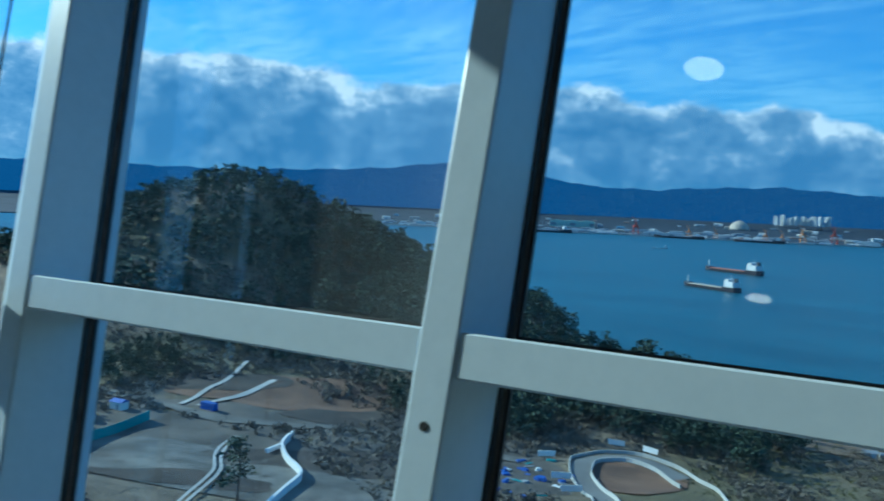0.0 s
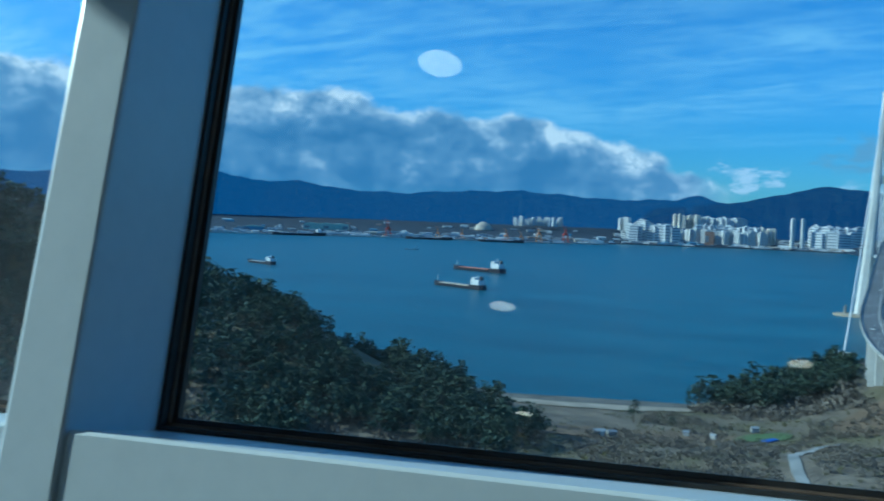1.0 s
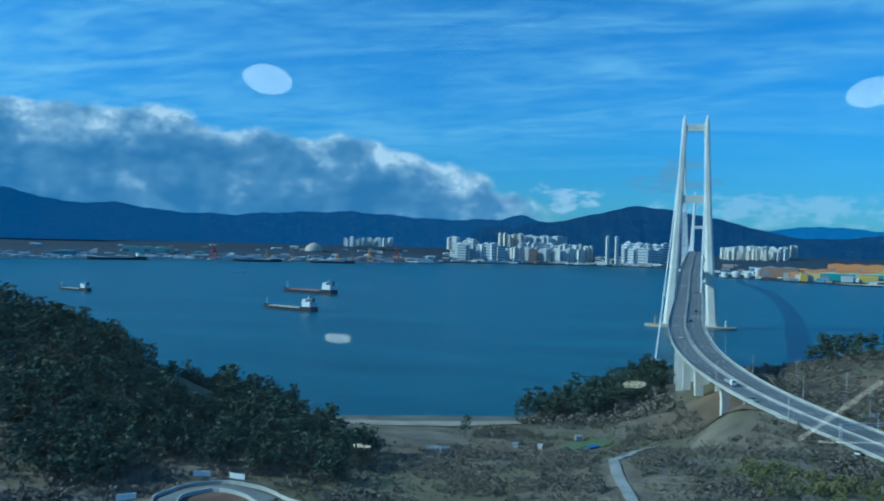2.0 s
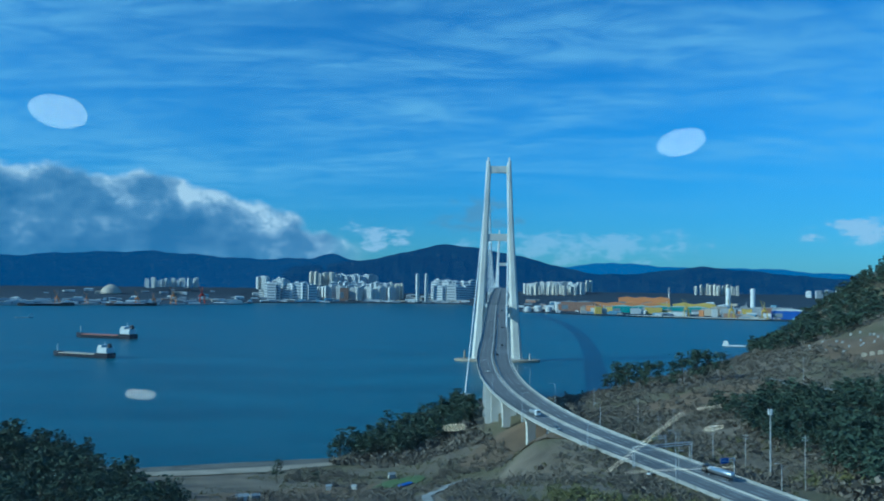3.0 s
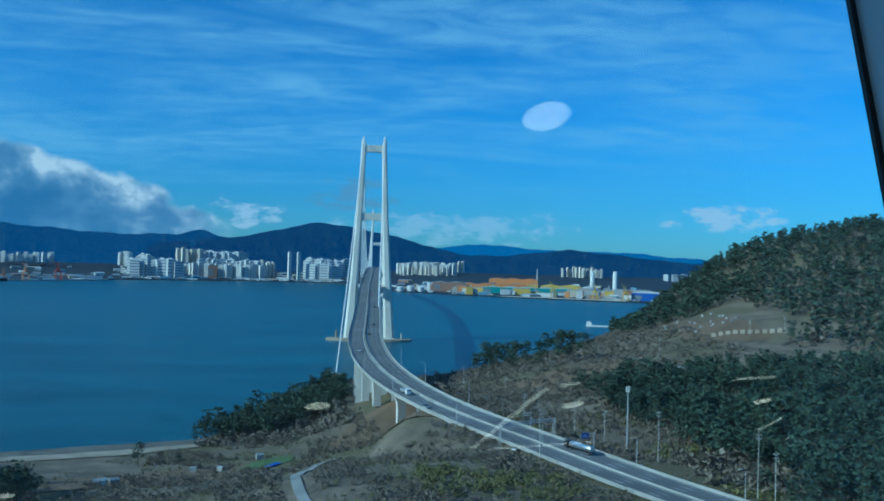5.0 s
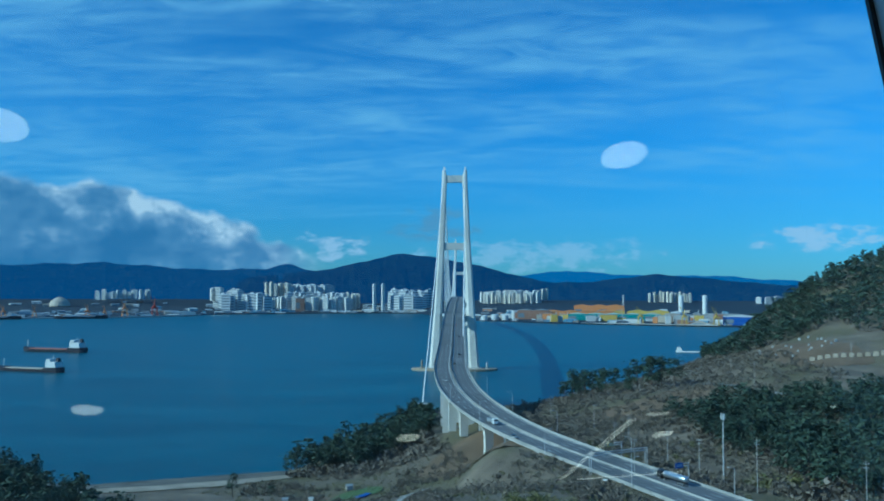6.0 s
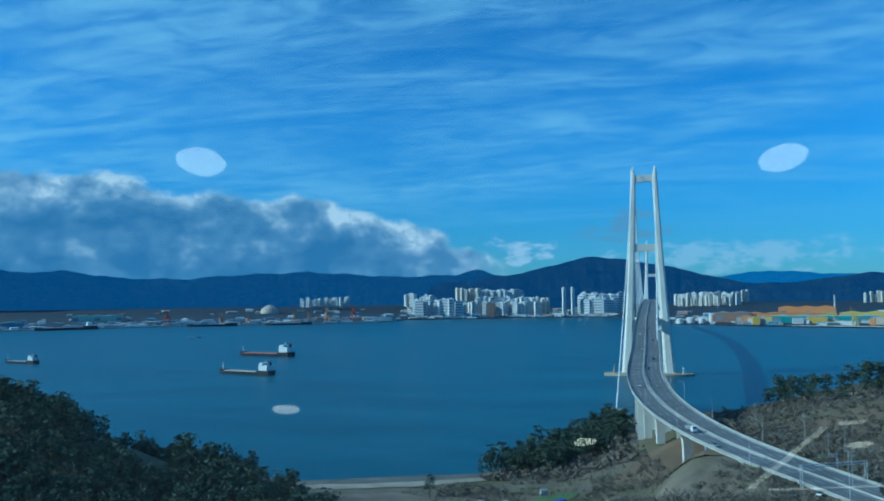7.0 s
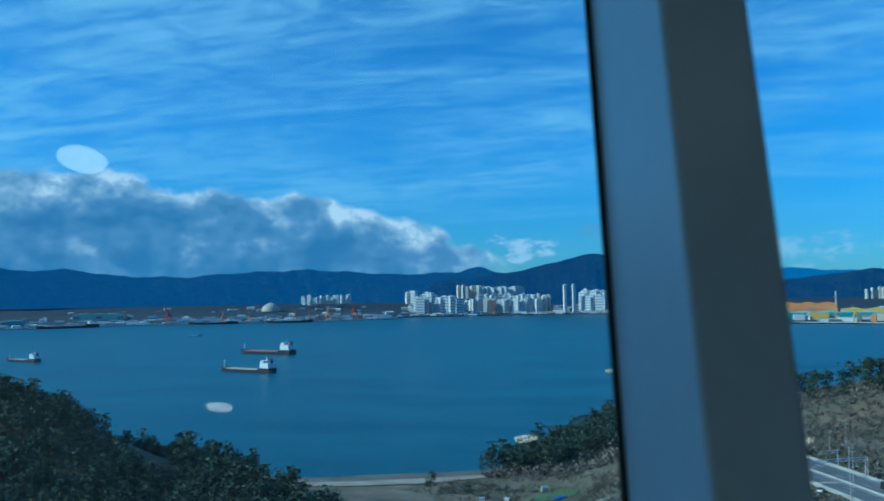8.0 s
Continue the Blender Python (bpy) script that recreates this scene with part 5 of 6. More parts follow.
# piled wharf
wh = thing("wharf", label="long low wharf on dark piles", category="wharf")
for i in range(40):
    az_ = -8.5 - i * 0.22
    p = at(az_, shore_d(az_) - 16, z=0)
    part("pile", Geo().box((p.x, p.y, 0.8), (3.0, 3.0, 5.0)), M_BLACK, wh)
g = Geo()
ring = []
for i in range(41):
    az_ = -8.4 - i * 0.22
    a, b = at(az_, shore_d(az_) - 24), at(az_, shore_d(az_) + 4)
    ring.append([(a.x, a.y, 3.3), (b.x, b.y, 3.3), (b.x, b.y, 5.2), (a.x, a.y, 5.2)])
part("deck", Geo().loft(ring), M_CONCRETE, wh, "pale concrete deck")

# ---- ships ----


def ship(bow, stern, label, hull_mat=None, deck_mat=None, house=1.0):
    """A coaster: hull with raised bow and stern, hatch deck, white deckhouse aft, masts and funnel."""
    bow, stern = Vector((*bow, 0)), Vector((*stern, 0))
    ln = (bow - stern).length
    b = ln * 0.075
    s = thing("cargo_ship", label=label, category="ship", group="ships in the strait")
    rings = []
    for u, w, top in ((-0.5, 0.55, 0.062), (-0.46, 0.9, 0.062), (-0.27, 1.0, 0.060), (-0.26, 1.0, 0.036), (0.36, 1.0, 0.036), (0.38, 0.92, 0.052), (0.46, 0.5, 0.056), (0.5, 0.06, 0.062)):
        x, y, z = u * ln, w * b, top * ln
        rings.append([(x - (0.012 * ln if u > 0.45 else 0), -y * 0.8, -0.02 * ln), (x, -y, z), (x, y, z), (x - (0.012 * ln if u > 0.45 else 0), y * 0.8, -0.02 * ln)])
    part("hull", Geo().loft(rings), hull_mat or M_HULL, s, "dark hull")
    part("hatch_deck", Geo().box((0.05 * ln, 0, 0.041 * ln), (0.60 * ln, b * 1.6, 0.010 * ln)), deck_mat or M_DECK, s, "reddish hatch deck")
    hs = house * ln
    dk = part("deckhouse", Geo().box((-0.37 * ln, 0, 0.062 * ln + 0.035 * hs), (0.15 * hs, b * 1.7, 0.07 * hs)), M_WHITE, s, "white deckhouse")
    part("bridge_house", Geo().box((-0.345 * ln, 0, 0.062 * ln + 0.085 * hs), (0.06 * hs, b * 1.9, 0.03 * hs)), M_WHITE, s, "white wheelhouse")
    part("wheelhouse_windows", Geo().box((-0.345 * ln + 0.031 * hs, 0, 0.062 * ln + 0.088 * hs), (0.003 * hs, b * 1.7, 0.011 * hs)), M_DARKGLASS, s)
    part("funnel", Geo().box((-0.435 * ln, 0, 0.062 * ln + 0.09 * hs), (0.035 * hs, b * 0.6, 0.05 * hs), 0, 0.85), hull_mat or M_HULL, s, "dark funnel")
    part("mast", Geo().tube([(-0.36 * ln, 0, 0.1 * ln), (-0.36 * ln, 0, 0.062 * ln + 0.15 * hs)], 0.005 * ln, 6), M_WHITE, s, "white aft mast")
    part("foremast", Geo().tube([(0.43 * ln, 0, 0.04 * ln), (0.43 * ln, 0, 0.15 * ln)], 0.0055 * ln, 6), M_WHITE, s, "white foremast")
    way_ = bow - stern
    s.matrix_world = pose(*((bow + stern) / 2), 0, 0, math.degrees(math.atan2(way_.y, way_.x)))
    return s


ship((-769, 1481), (-641, 1443), "dark-hulled coaster with a white deckhouse and red deck, at anchor")
ship((-612, 1117), (-511, 1083), "dark-hulled coaster with a white deckhouse and pale deck, at anchor", None, M_LOW[4])
ship((-1115, 1269), (-1024, 1239), "small dark coaster with a white deckhouse, at anchor", None, M_LOW[1], 0.9)
ship((-1284, 2148), (-1246, 2168), "small white tug under way", M_LOW[1], M_WHITE, 1.7)
for a0, a1, off in ((39.8, 36.2, 26), (30.8, 27.6, 26), (25.8, 22.7, 26)):
    p, q = at(a0, shore_d(a0) - off), at(a1, shore_d(a1) - off)
    ship((p.x, p.y), (q.x, q.y), "long dark bulk carrier moored at the quay", None, M_LOW[1], 0.55)
p = at(-15.3, 1560)
ship((p.x + 24, p.y - 8), (p.x - 20, p.y + 6), "small white vessel off the wooded point", M_WHITE, M_WHITE, 1.3)

# ---- road furniture ----


def road_at(y, off):
    i = int(np.argmin(abs(RQ[:, 1] - y)))
    p = RQ[i] + RR[i] * off
    t = RT[i]
    return p, math.degrees(math.atan2(t[1], t[0]))


def lamp_post(y, off, tall=11.0, arm=2.6):
    p, yaw = road_at(y, off)
    z0 = p[2] if y > 376 else max(h1(p[0], p[1]), p[2] - 1.5)
    s = -1 if off > 0 else 1
    lp = thing("street_lamp", label="tall galvanised street lamp with a curved arm", category="street lamp", group="street lamps along the road")
    part("pole", Geo().tube([(0, 0, -0.3), (0, 0, tall * 0.6), (0, 0, tall)], [0.16, 0.12, 0.09], 8), M_STEEL, lp)
    part("arm", Geo().tube([(0, 0, tall - 0.1), (0, -s * arm * 0.5, tall + 0.5), (0, -s * arm, tall + 0.6)], 0.06, 6), M_STEEL, lp)
    part("lamp_head", Geo().box((0, -s * (arm + 0.3), tall + 0.55), (0.35, 0.9, 0.18)), M_WHITE, lp, "pale lamp head")
    lp.matrix_world = pose(p[0], p[1], z0, 0, 0, yaw)


for y in (255, 300, 345, 396, 450, 505, 560, 620):
    lamp_post(y, 13.3)
for y in (322, 372, 425, 480, 540):
    lamp_post(y, -13.3)


def mast(x, y, tall, r, label, group="", name="utility_pole", arms=0, panels=False):
    m = thing(name, label=label, category="pole", group=group)
    part("pole", Geo().tube([(0, 0, -0.5), (0, 0, tall)], [r, r * 0.6], 8), M_CONCRETE if not panels else M_STEEL, m)
    for k in range(arms):
        part("crossarm", Geo().box((0, 0, tall - 0.8 - k * 1.2), (2.2, 0.12, 0.12)), M_STEEL, m)
        for a in (-0.9, 0.0, 0.9):
            part("insulator", Geo().tube([(a, 0, tall - 0.75 - k * 1.2), (a, 0, tall - 0.4 - k * 1.2)], 0.06, 6), M_WHITE, m)
    if panels:
        for a in range(3):
            t = 2.09 * a + 0.4
            part("antenna_panel", Geo().box((0.7 * math.cos(t), 0.7 * math.sin(t), tall - 1.2), (0.35, 0.35, 2.4)), M_WHITE, m, "white antenna panel")
        part("antenna_ring", Geo().tube([(0, 0, tall - 2.2), (0, 0, tall - 2.0)], [0.9, 0.9], 12), M_STEEL, m)
    m.location = (x, y, h1(x, y))


mast(104, 333, 27, 0.35, "tall grey telecom mast with white antennas", "", "telecom_mast", 0, True)
for x, y, tall in ((111, 316, 20), (128, 268, 22), (131, 262, 17), (92, 372, 16), (70, 336, 14), (100, 352, 15), (78, 420, 15), (92, 455, 14), (158, 654, 17), (163, 648, 16), (190, 542, 15), (64, 577, 15), (150, 660, 14), (260, 560, 12), (283, 556, 12), (80, 494, 14)):
    mast(x, y, tall, 0.16, "pale concrete utility pole with crossarms", "utility poles", "utility_pole", 2)


def sign_gantry(y, span, tall, plate, mat, label, off):
    p, yaw = road_at(y, off)
    sg = thing("road_sign", label=label, category="road sign", group="signs along the road")
    part("post", Geo().tube([(0, 0, -0.5), (0, 0, tall)], 0.2, 8), M_STEEL, sg)
    part("beam", Geo().tube([(0, 0, tall - 0.4), (0, span, tall - 0.4)], 0.14, 6), M_STEEL, sg)
    part("beam", Geo().tube([(0, 0, tall - 1.4), (0, span, tall - 1.4)], 0.14, 6), M_STEEL, sg)
    part("plate", Geo().box((-0.25, span * 0.7, tall - 0.9), (0.12, plate[0], plate[1])), mat, sg, "coloured sign plate")
    for k in range(2):
        part("sign_text", Geo().box((-0.33, span * 0.7, tall - 0.65 - 0.55 * k), (0.03, plate[0] * 0.7, 0.22)), M_WHITE, sg, "pale bars of unreadable writing")
    z0 = max(h1(p[0], p[1]), p[2] - 1.5)
    sg.matrix_world = pose(p[0], p[1], z0, 0, 0, yaw)


sign_gantry(322, 7.0, 7.5, (3.8, 2.0), M_BLUE, "blue road sign on a cantilever post", 14.0)
sign_gantry(352, 9.0, 7.5, (3.0, 1.7), M_YELLOW, "yellow warning sign on a cantilever post", 15.0)
# portal over the road
p, yaw = road_at(338, 0.0)
pt = thing("sign_portal", label="galvanised portal frame across the road", category="portal")
for s in (-14.2, 14.2):
    for dx in (-0.6, 0.6):
        part("post", Geo().tube([(dx, s, -2.0), (dx, s, 7.4)], 0.17, 8), M_STEEL, pt)
for z in (6.3, 7.3):
    part("beam", Geo().tube([(0, -14.2, z), (0, 14.2, z)], 0.16, 6), M_STEEL, pt)
for k in range(9):
    a = -14.2 + k * 3.155
    part("brace", Geo().tube([(0, a, 6.3), (0, a + 3.155, 7.3)], 0.08, 5), M_STEEL, pt)
pt.matrix_world = pose(p[0], p[1], p[2], 0, 0, yaw)

# ---- vehicles ----


def wheel_part(parent, x, y, r=0.5):
    g = Geo()
    prof = ((-0.16, 0.86), (-0.13, 1.0), (0.13, 1.0), (0.16, 0.86))
    g.loft([[(x + r * k * math.cos(t), y + a, r + r * k * math.sin(t)) for t in (2 * math.pi * i / 14 for i in range(14))] for a, k in prof])
    w = part("wheel", g, M_TYRE, parent, "black tyre")
    part("rim", Geo().loft([[(x + r * 0.5 * math.cos(t), y + a, r + r * 0.5 * math.sin(t)) for t in (2 * math.pi * i / 10 for i in range(10))] for a in (-0.18, 0.18)]), M_STEEL, w)


def cab_shape(x0, x1, w, z0, z1):
    return Geo().loft([[(x0, -w, z0), (x0, w, z0), (x0, w, z1), (x0, -w, z1)], [(x1 - 0.35, -w, z0), (x1 - 0.35, w, z0), (x1 - 0.35, w, z1), (x1 - 0.35, -w, z1)],
                       [(x1, -w * 0.95, z0), (x1, w * 0.95, z0), (x1 - 0.12, w * 0.92, z1 - 0.5), (x1 - 0.12, -w * 0.92, z1 - 0.5)]])


def tanker(y, off):
    p, yaw = road_at(y, off)
    t = thing("tanker_lorry", label="articulated lorry with a black cab and silver tank trailer", category="lorry")
    part("cab", cab_shape(5.2, 7.6, 1.25, 0.7, 3.5), M_BLACK, t, "black tractor cab")
    part("windscreen", Geo().box((7.52, 0, 2.5), (0.06, 2.1, 0.9)), M_DARKGLASS, t)
    n = 18
    prof = ((-7.9, 0.15), (-7.7, 0.75), (-7.3, 1.0), (4.3, 1.0), (4.7, 0.75), (4.9, 0.15))
    part("tank", Geo().loft([[(x, 1.25 * k * math.cos(a), 2.35 + 1.15 * k * math.sin(a)) for a in (2 * math.pi * i / n for i in range(n))] for x, k in prof]), M_TANK, t, "silver cylindrical tank", True)
    part("chassis", Geo().box((-0.5, 0, 1.0), (14.0, 0.9, 0.35)), M_BLACK, t)
    for x in (-4.5, -1.5, 1.5):
        part("hatch", Geo().tube([(x, 0, 3.45), (x, 0, 3.68)], 0.35, 10), M_STEEL, t)
    for x in (-6.4, -5.1, -3.8, 3.6, 6.6):
        for s in (-1.05, 1.05):
            wheel_part(t, x, s)
    t.matrix_world = pose(p[0], p[1], p[2] + 0.1, 0, 0, yaw)


def box_lorry(y, off, flip):
    p, yaw = road_at(y, off)
    t = thing("lorry", label="white cab lorry with a dark load bed", category="lorry")
    part("cab", cab_shape(2.6, 4.8, 1.2, 0.6, 3.2), M_WHITE, t, "white cab")
    part("windscreen", Geo().box((4.72, 0, 2.3), (0.06, 2.0, 0.8)), M_DARKGLASS, t)
    part("load_bed", Geo().box((-1.2, 0, 1.7), (7.2, 2.4, 1.4)), M_GREYROOF, t, "grey load bed")
    for x in (-3.6, -2.3, 3.6):
        for s in (-1.0, 1.0):
            wheel_part(t, x, s)
    t.matrix_world = pose(p[0], p[1], p[2] + 0.1, 0, 0, yaw + (180 if flip else 0))


def car(p, yaw, mat, label):
    c = thing("car", label=label, category="car", group="cars on the road")
    part("body", Geo().loft([[(x, -w, 0.3), (x, w, 0.3), (x, w, z), (x, -w, z)] for x, w, z in ((-2.2, 0.75, 0.75), (-2.0, 0.88, 0.9), (1.3, 0.9, 0.92), (2.1, 0.8, 0.7))]), mat, c)
    part("cabin", Geo().loft([[(x, -w, 0.88), (x, w, 0.88), (x2, w * 0.85, z), (x2, -w * 0.85, z)] for x, x2, w, z in ((-1.9, -1.4, 0.82, 1.42), (1.0, 0.4, 0.82, 1.42))]), M_DARKGLASS, c, "dark windows")
    for x in (-1.35, 1.35):
        for s in (-0.78, 0.78):
            wheel_part(c, x, s, 0.32)
    c.matrix_world = pose(p[0], p[1], p[2] + 0.1, 0, 0, yaw)


tanker(320, 6.2)
box_lorry(428, -6.4, True)
for y, off, mat, colour in ((395, -9.6, M_GREYROOF, "grey"), (560, -6.3, M_WHITE, "white"), (640, 3.0, M_BLACK, "black"), (700, 6.4, M_BLACK, "black"), (760, -3.2, M_WHITE, "white"), (835, 6.3, M_BLACK, "black"), (900, -6.3, M_WHITE, "white"), (960, 3.2, M_RED, "red"), (1030, 6.4, M_BLACK, "black")):
    p, yaw = road_at(y, off)
    car(p, yaw + (180 if off < 0 else 0), mat, "%s car on the dark roadway" % colour)
car((57, 326, h1(57, 326) + 0.1), 70, M_WHITE, "white car parked on the verge")

# ---- observatory: a six-sided room with outward-leaning windows ----
PSI, PHI = 14.54, 13.53            # bearing and lean of the main window wall, degrees
UU = Vector((math.cos(radians(PSI)), math.sin(radians(PSI)), 0))
HH = Vector((-math.sin(radians(PSI)), math.cos(radians(PSI)), 0))
NN = HH * math.cos(radians(PHI)) - Vector((0, 0, math.sin(radians(PHI))))
DD = HH * math.sin(radians(PHI)) + Vector((0, 0, math.cos(radians(PHI))))
FACADE = Matrix(((UU.x, NN.x, DD.x, 0), (UU.y, NN.y, DD.y, 0), (UU.z, NN.z, DD.z, EYE), (0, 0, 0, 1)))
FRONT, PANE = 0.95, 1.099          # distance of the uprights' faces and of the glass
BAR = 0.0598                       # width of an upright's face
POSTS = (-1.4488, -0.5485, 0.4259, 1.4003, 2.3747, 3.3491, 4.2494)   # middles of the uprights; the first and last stand in the corners
SIDE0, SIDE1 = POSTS[0] - BAR / 2, POSTS[-1] + BAR / 2
SIDE = SIDE1 - SIDE0
FAN = math.sin(radians(PHI)) * math.tan(radians(30))                  # the corner posts fan out by this much
HUB = UU * (SIDE0 + SIDE / 2) + HH * (FRONT * math.cos(radians(PHI)) - SIDE * math.cos(radians(30))) + Vector((0, 0, EYE))
FLOOR_Z, CEIL_Z = EYE - 1.55, EYE + 1.074


def along(z):
    """How far up the slope the uprights' faces reach a height."""
    return (z - EYE + FRONT * math.sin(radians(PHI))) / math.cos(radians(PHI))


LOW, HIGH = along(FLOOR_Z), along(CEIL_Z)
SILL, HEAD = LOW + 0.10, along(EYE + 1.045)
RAIL0, RAIL1 = -0.0022, 0.0593


def side_turn(k):
    return Matrix.Translation(HUB) @ Matrix.Rotation(radians(60.0 * k), 4, "Z") @ Matrix.Translation(-HUB)


def edge(i, s):
    """The face edge of upright i on its right (s=1) or left (s=-1), as a function of height along the slope."""
    lean = -FAN if i == 0 else FAN if i == len(POSTS) - 1 else 0.0
    return lambda c: POSTS[i] + s * BAR / 2 + lean * c


def slab(fa, fb, b0, b1, c0, c1, r=0.0):
    """A bar between two sloping side lines, with softened front edges."""
    rings = []
    for c, d in ((c0, r), (c0 + r, 0.0), (c1 - r, 0.0), (c1, r)) if r else ((c0, 0.0), (c1, 0.0)):
        rings.append([(fa(c), b0 + d, c), (fb(c), b0 + d, c), (fb(c), b1, c), (fa(c), b1, c)])
    return Geo().loft(rings)


def upright_bar(i):
    r, w, s = 0.004, BAR / 2, 0.006
    sec = [(-w + r, FRONT), (w - r, FRONT), (w - 0.001, FRONT + 0.001), (w, FRONT + r), (w + s, PANE - 0.024), (w + s, PANE + 0.002), (-w - 0.0125, PANE + 0.002), (-w - 0.0125, PANE - 0.0015), (-w, FRONT + r), (-w + 0.001, FRONT + 0.001)]
    return Geo().loft([[(POSTS[i] + a, b, c) for a, b in sec] for c in (LOW, HIGH)])


def pane_set(parent, fa, fb, c0, c1, top=True):
    """Glass in a deep black gasket with a thin pale bead."""
    off = lambda f, d: (lambda c: f(c) + d)
    steps = ((0.0, 0.0045, PANE - 0.022, M_GASKET, "gasket", "black rubber gasket"), (0.0047, 0.0070, PANE - 0.012, M_BEAD, "bead", "thin brown sealant bead"), (0.0072, 0.0125, PANE - 0.007, M_GASKET, "gasket", "black rubber gasket"))
    for d0, d1, b, mat, name, label in steps:
        part(name, slab(off(fa, d0), off(fa, d1), b, PANE + 0.001, c0 + d0, c1 - d0), mat, parent, label)
        part(name, slab(off(fa, d1), off(fb, -0.0055), b, PANE + 0.001, c0 + d0, c0 + d1), mat, parent, label)
        if top:
            part(name, slab(off(fa, d1), off(fb, -0.0055), b, PANE + 0.001, c1 - d1, c1 - d0), mat, parent, label)
    part("gasket", slab(off(fb, -0.005), fb, PANE - 0.0025, PANE + 0.001, c0, c1), M_GASKET, parent, "black rubber gasket")
    e, d = 0.010, 0.004
    g = Geo()
    g.poly([(fa(c0) + e, PANE, c0 + e), (fb(c0) - d, PANE, c0 + e), (fb(c1) - d, PANE, c1 - e), (fa(c1) + e, PANE, c1 - e)])
    part("pane", g, M_GLASS, parent, "clear slightly dusty window pane").visible_shadow = False


def window_bay(i):
    """One bay: an upright at its right end, sill, transom, head, and the panes between."""
    w = thing("window_1", label="tall outward-leaning observatory window in white metal framing", category="window", group="observatory windows", kind="structure")
    if i + 1 < len(POSTS) - 1:
        part("upright", upright_bar(i + 1), M_FRAME, w, "white powder-coated upright")
        ring = [(POSTS[i + 1] + 0.0062 * math.cos(t), RAIL0 - 0.065 + 0.0062 * math.sin(t)) for t in (2 * math.pi * j / 16 for j in range(16))]
        part("screw_cap", Geo().loft([[(a, FRONT - 0.0012, b) for a, b in ring], [(a, FRONT + 0.004, b) for a, b in ring]]), M_GASKET, w, "round black screw cap")
    le, ri = edge(i, 1), edge(i + 1, -1)
    gap = 0.0016
    fa, fb = (lambda c: le(c) + gap), (lambda c: ri(c) - gap)
    for name, c0, c1, b0 in (("transom", RAIL0, RAIL1, FRONT + 0.003), ("sill_rail", LOW, SILL, FRONT + 0.003), ("head_rail", HEAD, HIGH, FRONT + 0.004)):
        part(name, slab(fa, fb, b0, PANE - 0.03, c0, c1, 0.003), M_FRAME, w, "white powder-coated rail")
    ga, gb = (lambda c: le(c) + 0.0062), (lambda c: ri(c) - 0.0127)
    for name, c0, c1 in ((0, RAIL0 + 0.0085, RAIL1), (1, LOW, SILL), (2, HEAD, HIGH)):
        part("glazing_bar", slab(ga, gb, PANE - 0.0295, PANE + 0.002, c0, c1), M_FRAME, w, "white glazing bar behind the rail")
    pane_set(w, ga, gb, RAIL1 + 0.0005, HEAD - 0.0005)
    pane_set(w, ga, gb, SILL + 0.0005, RAIL0 + 0.008, False)
    w.matrix_world = FACADE
    return w


bays = [window_bay(i) for i in range(len(POSTS) - 1)]
for ob in bays:
    copy_thing(ob, side_turn(1) @ FACADE)


def corner_post(k):
    """A mitred post where two window walls meet; its face lies in the wall to its right."""
    turn = side_turn(k)
    left = (side_turn(1).to_3x3() @ NN)
    rings = []
    for c in (LOW, HIGH):
        base = Vector((0, 0, EYE)) + UU * (SIDE0 - FAN * c) + NN * FRONT + DD * c
        deep = PANE - FRONT
        outer = base + (NN + left).normalized() * (deep + 0.03) / math.cos(radians(30))
        ring = [base + UU * 0.003, base + UU * (BAR - 0.004), base + UU * BAR + NN * 0.004, base + UU * (BAR + 0.006) + NN * (deep - 0.024), base + UU * (BAR + 0.006) + NN * (deep + 0.03), outer,
                base + left * (deep + 0.03), base + left * 0.004]
        rings.append([turn @ p for p in ring])
    thing("corner_post", Geo().loft(rings), M_FRAME, "white mitred corner post of the observatory windows", "post", "corner posts", kind="structure")


for k in (1, 0):
    corner_post(k)


def hexagon(z, deep, grow=0.0):
    """Ring of the six corners at a height, set out from the uprights' faces."""
    c = along(z)
    r = (SIDE * math.cos(radians(30)) + math.sin(radians(PHI)) * c + deep) / math.cos(radians(30)) + grow
    return [(HUB.x + r * math.cos(radians(PSI + 60 + 60 * j)), HUB.y + r * math.sin(radians(PSI + 60 + 60 * j)), z) for j in range(6)]


thing("floor", Geo().loft([hexagon(FLOOR_Z - 0.2, 0.16), hexagon(FLOOR_Z - 0.002, 0.16)]), M_FLOOR, "dark grey observatory floor", "floor", kind="structure")
thing("ceiling", Geo().loft([hexagon(CEIL_Z + 0.001, 0.25), hexagon(CEIL_Z + 0.2, 0.25)]), M_CEIL, "pale painted observatory ceiling", "ceiling", kind="structure")
# unseen walls; west and east are added to keep daylight off the window frames
for k, name in ((2, "wall_west"), (3, "wall_rear"), (4, "wall_side"), (5, "wall_east")):
    g = slab(lambda c: SIDE0 - FAN * c, lambda c: SIDE1 + FAN * c, FRONT, FRONT + 0.2, LOW, HIGH)
    w = thing(name, g, M_WALL, "plain grey solid wall added to close an unseen side of the observatory", "wall", kind="structure")
    w.matrix_world = side_turn(k) @ FACADE

# ceiling lamps


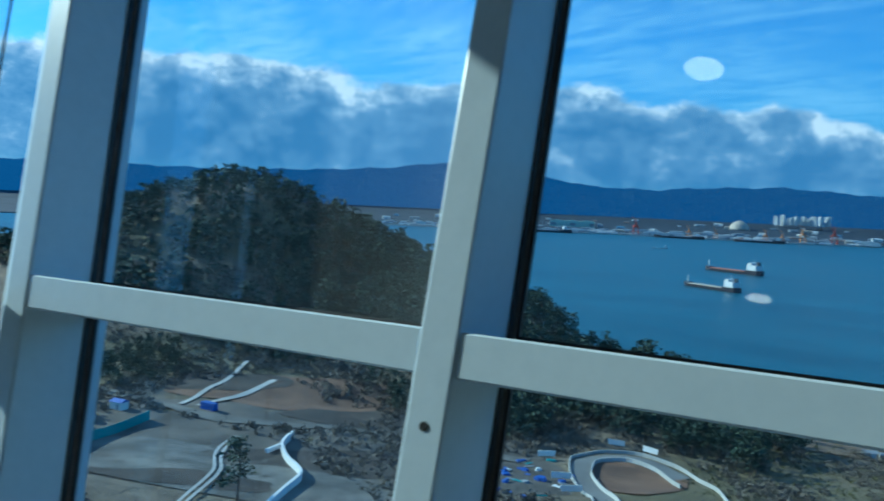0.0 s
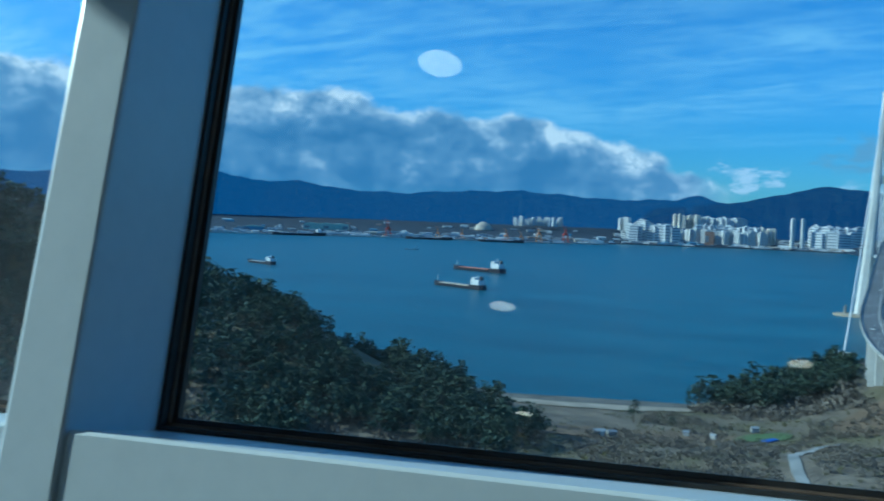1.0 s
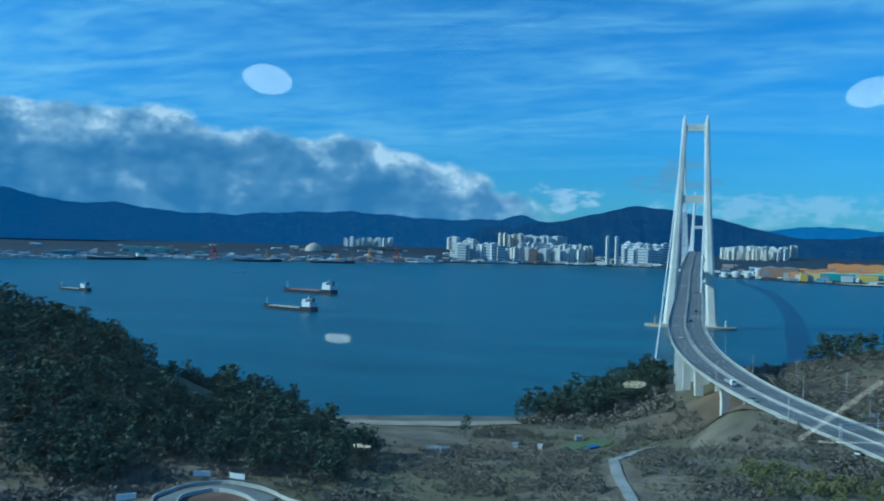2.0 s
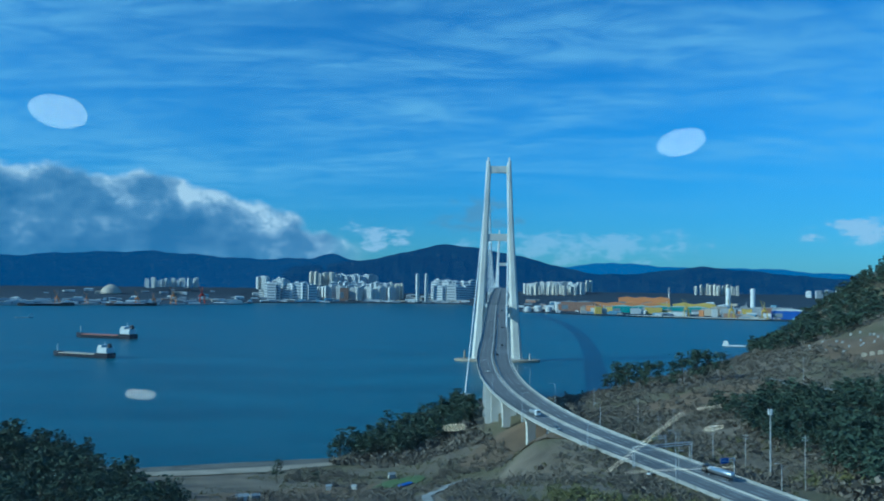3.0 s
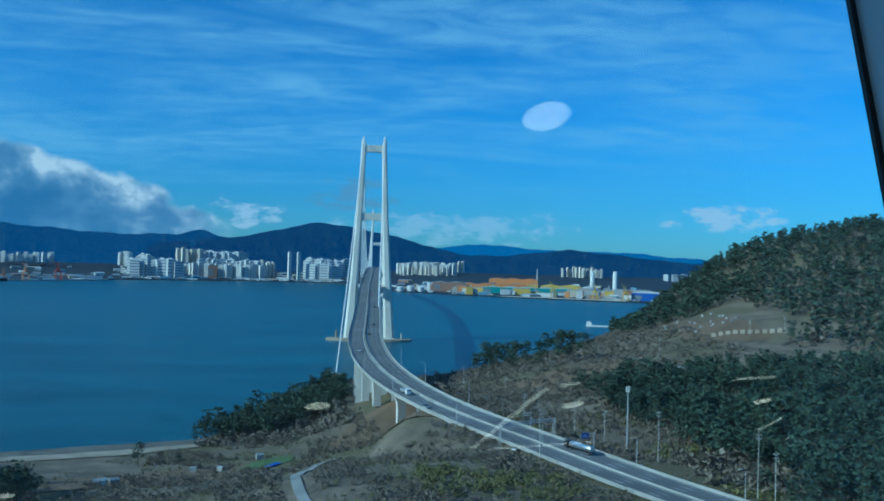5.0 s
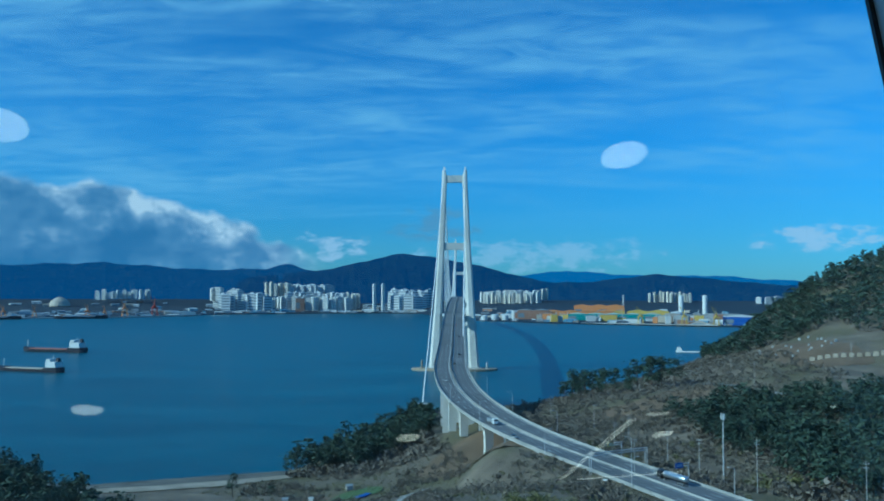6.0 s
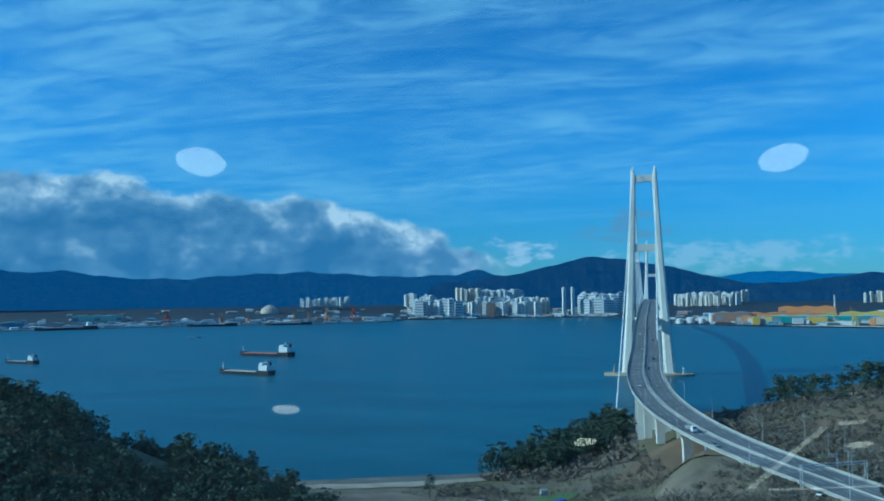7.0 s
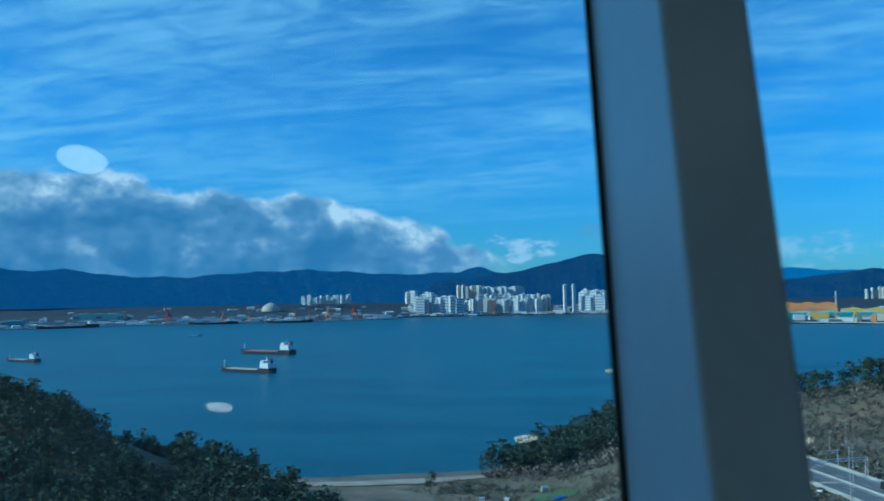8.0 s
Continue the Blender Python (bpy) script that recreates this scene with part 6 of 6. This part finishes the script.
def disc_lamp(x, y):
    lamp = thing("ceiling_lamp", label="round white flush ceiling lamp, switched on", category="ceiling lamp", group="round ceiling lamps")
    ring = [(math.cos(t), math.sin(t)) for t in (2 * math.pi * i / 28 for i in range(28))]
    part("rim", Geo().loft([[(0.070 * a, 0.070 * b, 0.0) for a, b in ring], [(0.070 * a, 0.070 * b, -0.006) for a, b in ring], [(0.065 * a, 0.065 * b, -0.008) for a, b in ring]]), M_FRAME, lamp, "white metal rim")
    part("diffuser", Geo().loft([[(0.062 * a, 0.062 * b, -0.007) for a, b in ring], [(0.058 * a, 0.058 * b, -0.011) for a, b in ring]]), M_LAMP, lamp, "glowing white diffuser")
    lamp.location = (x, y, CEIL_Z)
    return lamp


first = disc_lamp(-0.623, -0.147)
for x, y in ((0.814, 0.217), (-0.232, -1.938), (1.258, -2.098), (2.671, -1.848), (3.96, -1.571), (0.166, -3.942)):
    copy_thing(first, Matrix.Translation((x, y, CEIL_Z)))
for (x0, y0), (x1, y1) in (((2.286, -1.619), (2.58, -2.704)), ((2.701, -2.715), (3.374, -2.484)), ((3.313, -1.269), (3.685, -1.128)), ((4.568, -2.101), (4.31, -1.51)), ((2.313, -1.549), (2.43, -1.509))):
    lamp = thing("linear_lamp", label="slim straight ceiling lamp with a glowing diffuser", category="ceiling lamp", group="straight ceiling lamps")
    ln, yaw = math.hypot(x1 - x0, y1 - y0), math.degrees(math.atan2(y1 - y0, x1 - x0))
    part("housing", Geo().box((0, 0, -0.008), (ln, 0.05, 0.016)), M_FRAME, lamp, "white metal housing")
    part("diffuser", Geo().box((0, 0, -0.019), (ln - 0.01, 0.038, 0.006)), M_LAMP_DIM, lamp, "glowing white diffuser")
    lamp.matrix_world = pose((x0 + x1) / 2, (y0 + y1) / 2, CEIL_Z, 0, 0, yaw)
# the tower that carries the room


def tower_ring(z, r):
    return [(HUB.x + r * math.cos(2 * math.pi * i / 24), HUB.y + r * math.sin(2 * math.pi * i / 24), z) for i in range(24)]


thing("observatory_tower", Geo().loft([tower_ring(20, 3.2), tower_ring(FLOOR_Z - 4, 3.2), tower_ring(FLOOR_Z - 0.22, 4.2)]), M_CONCRETE, "round concrete shaft that carries the observatory", "tower", kind="structure")
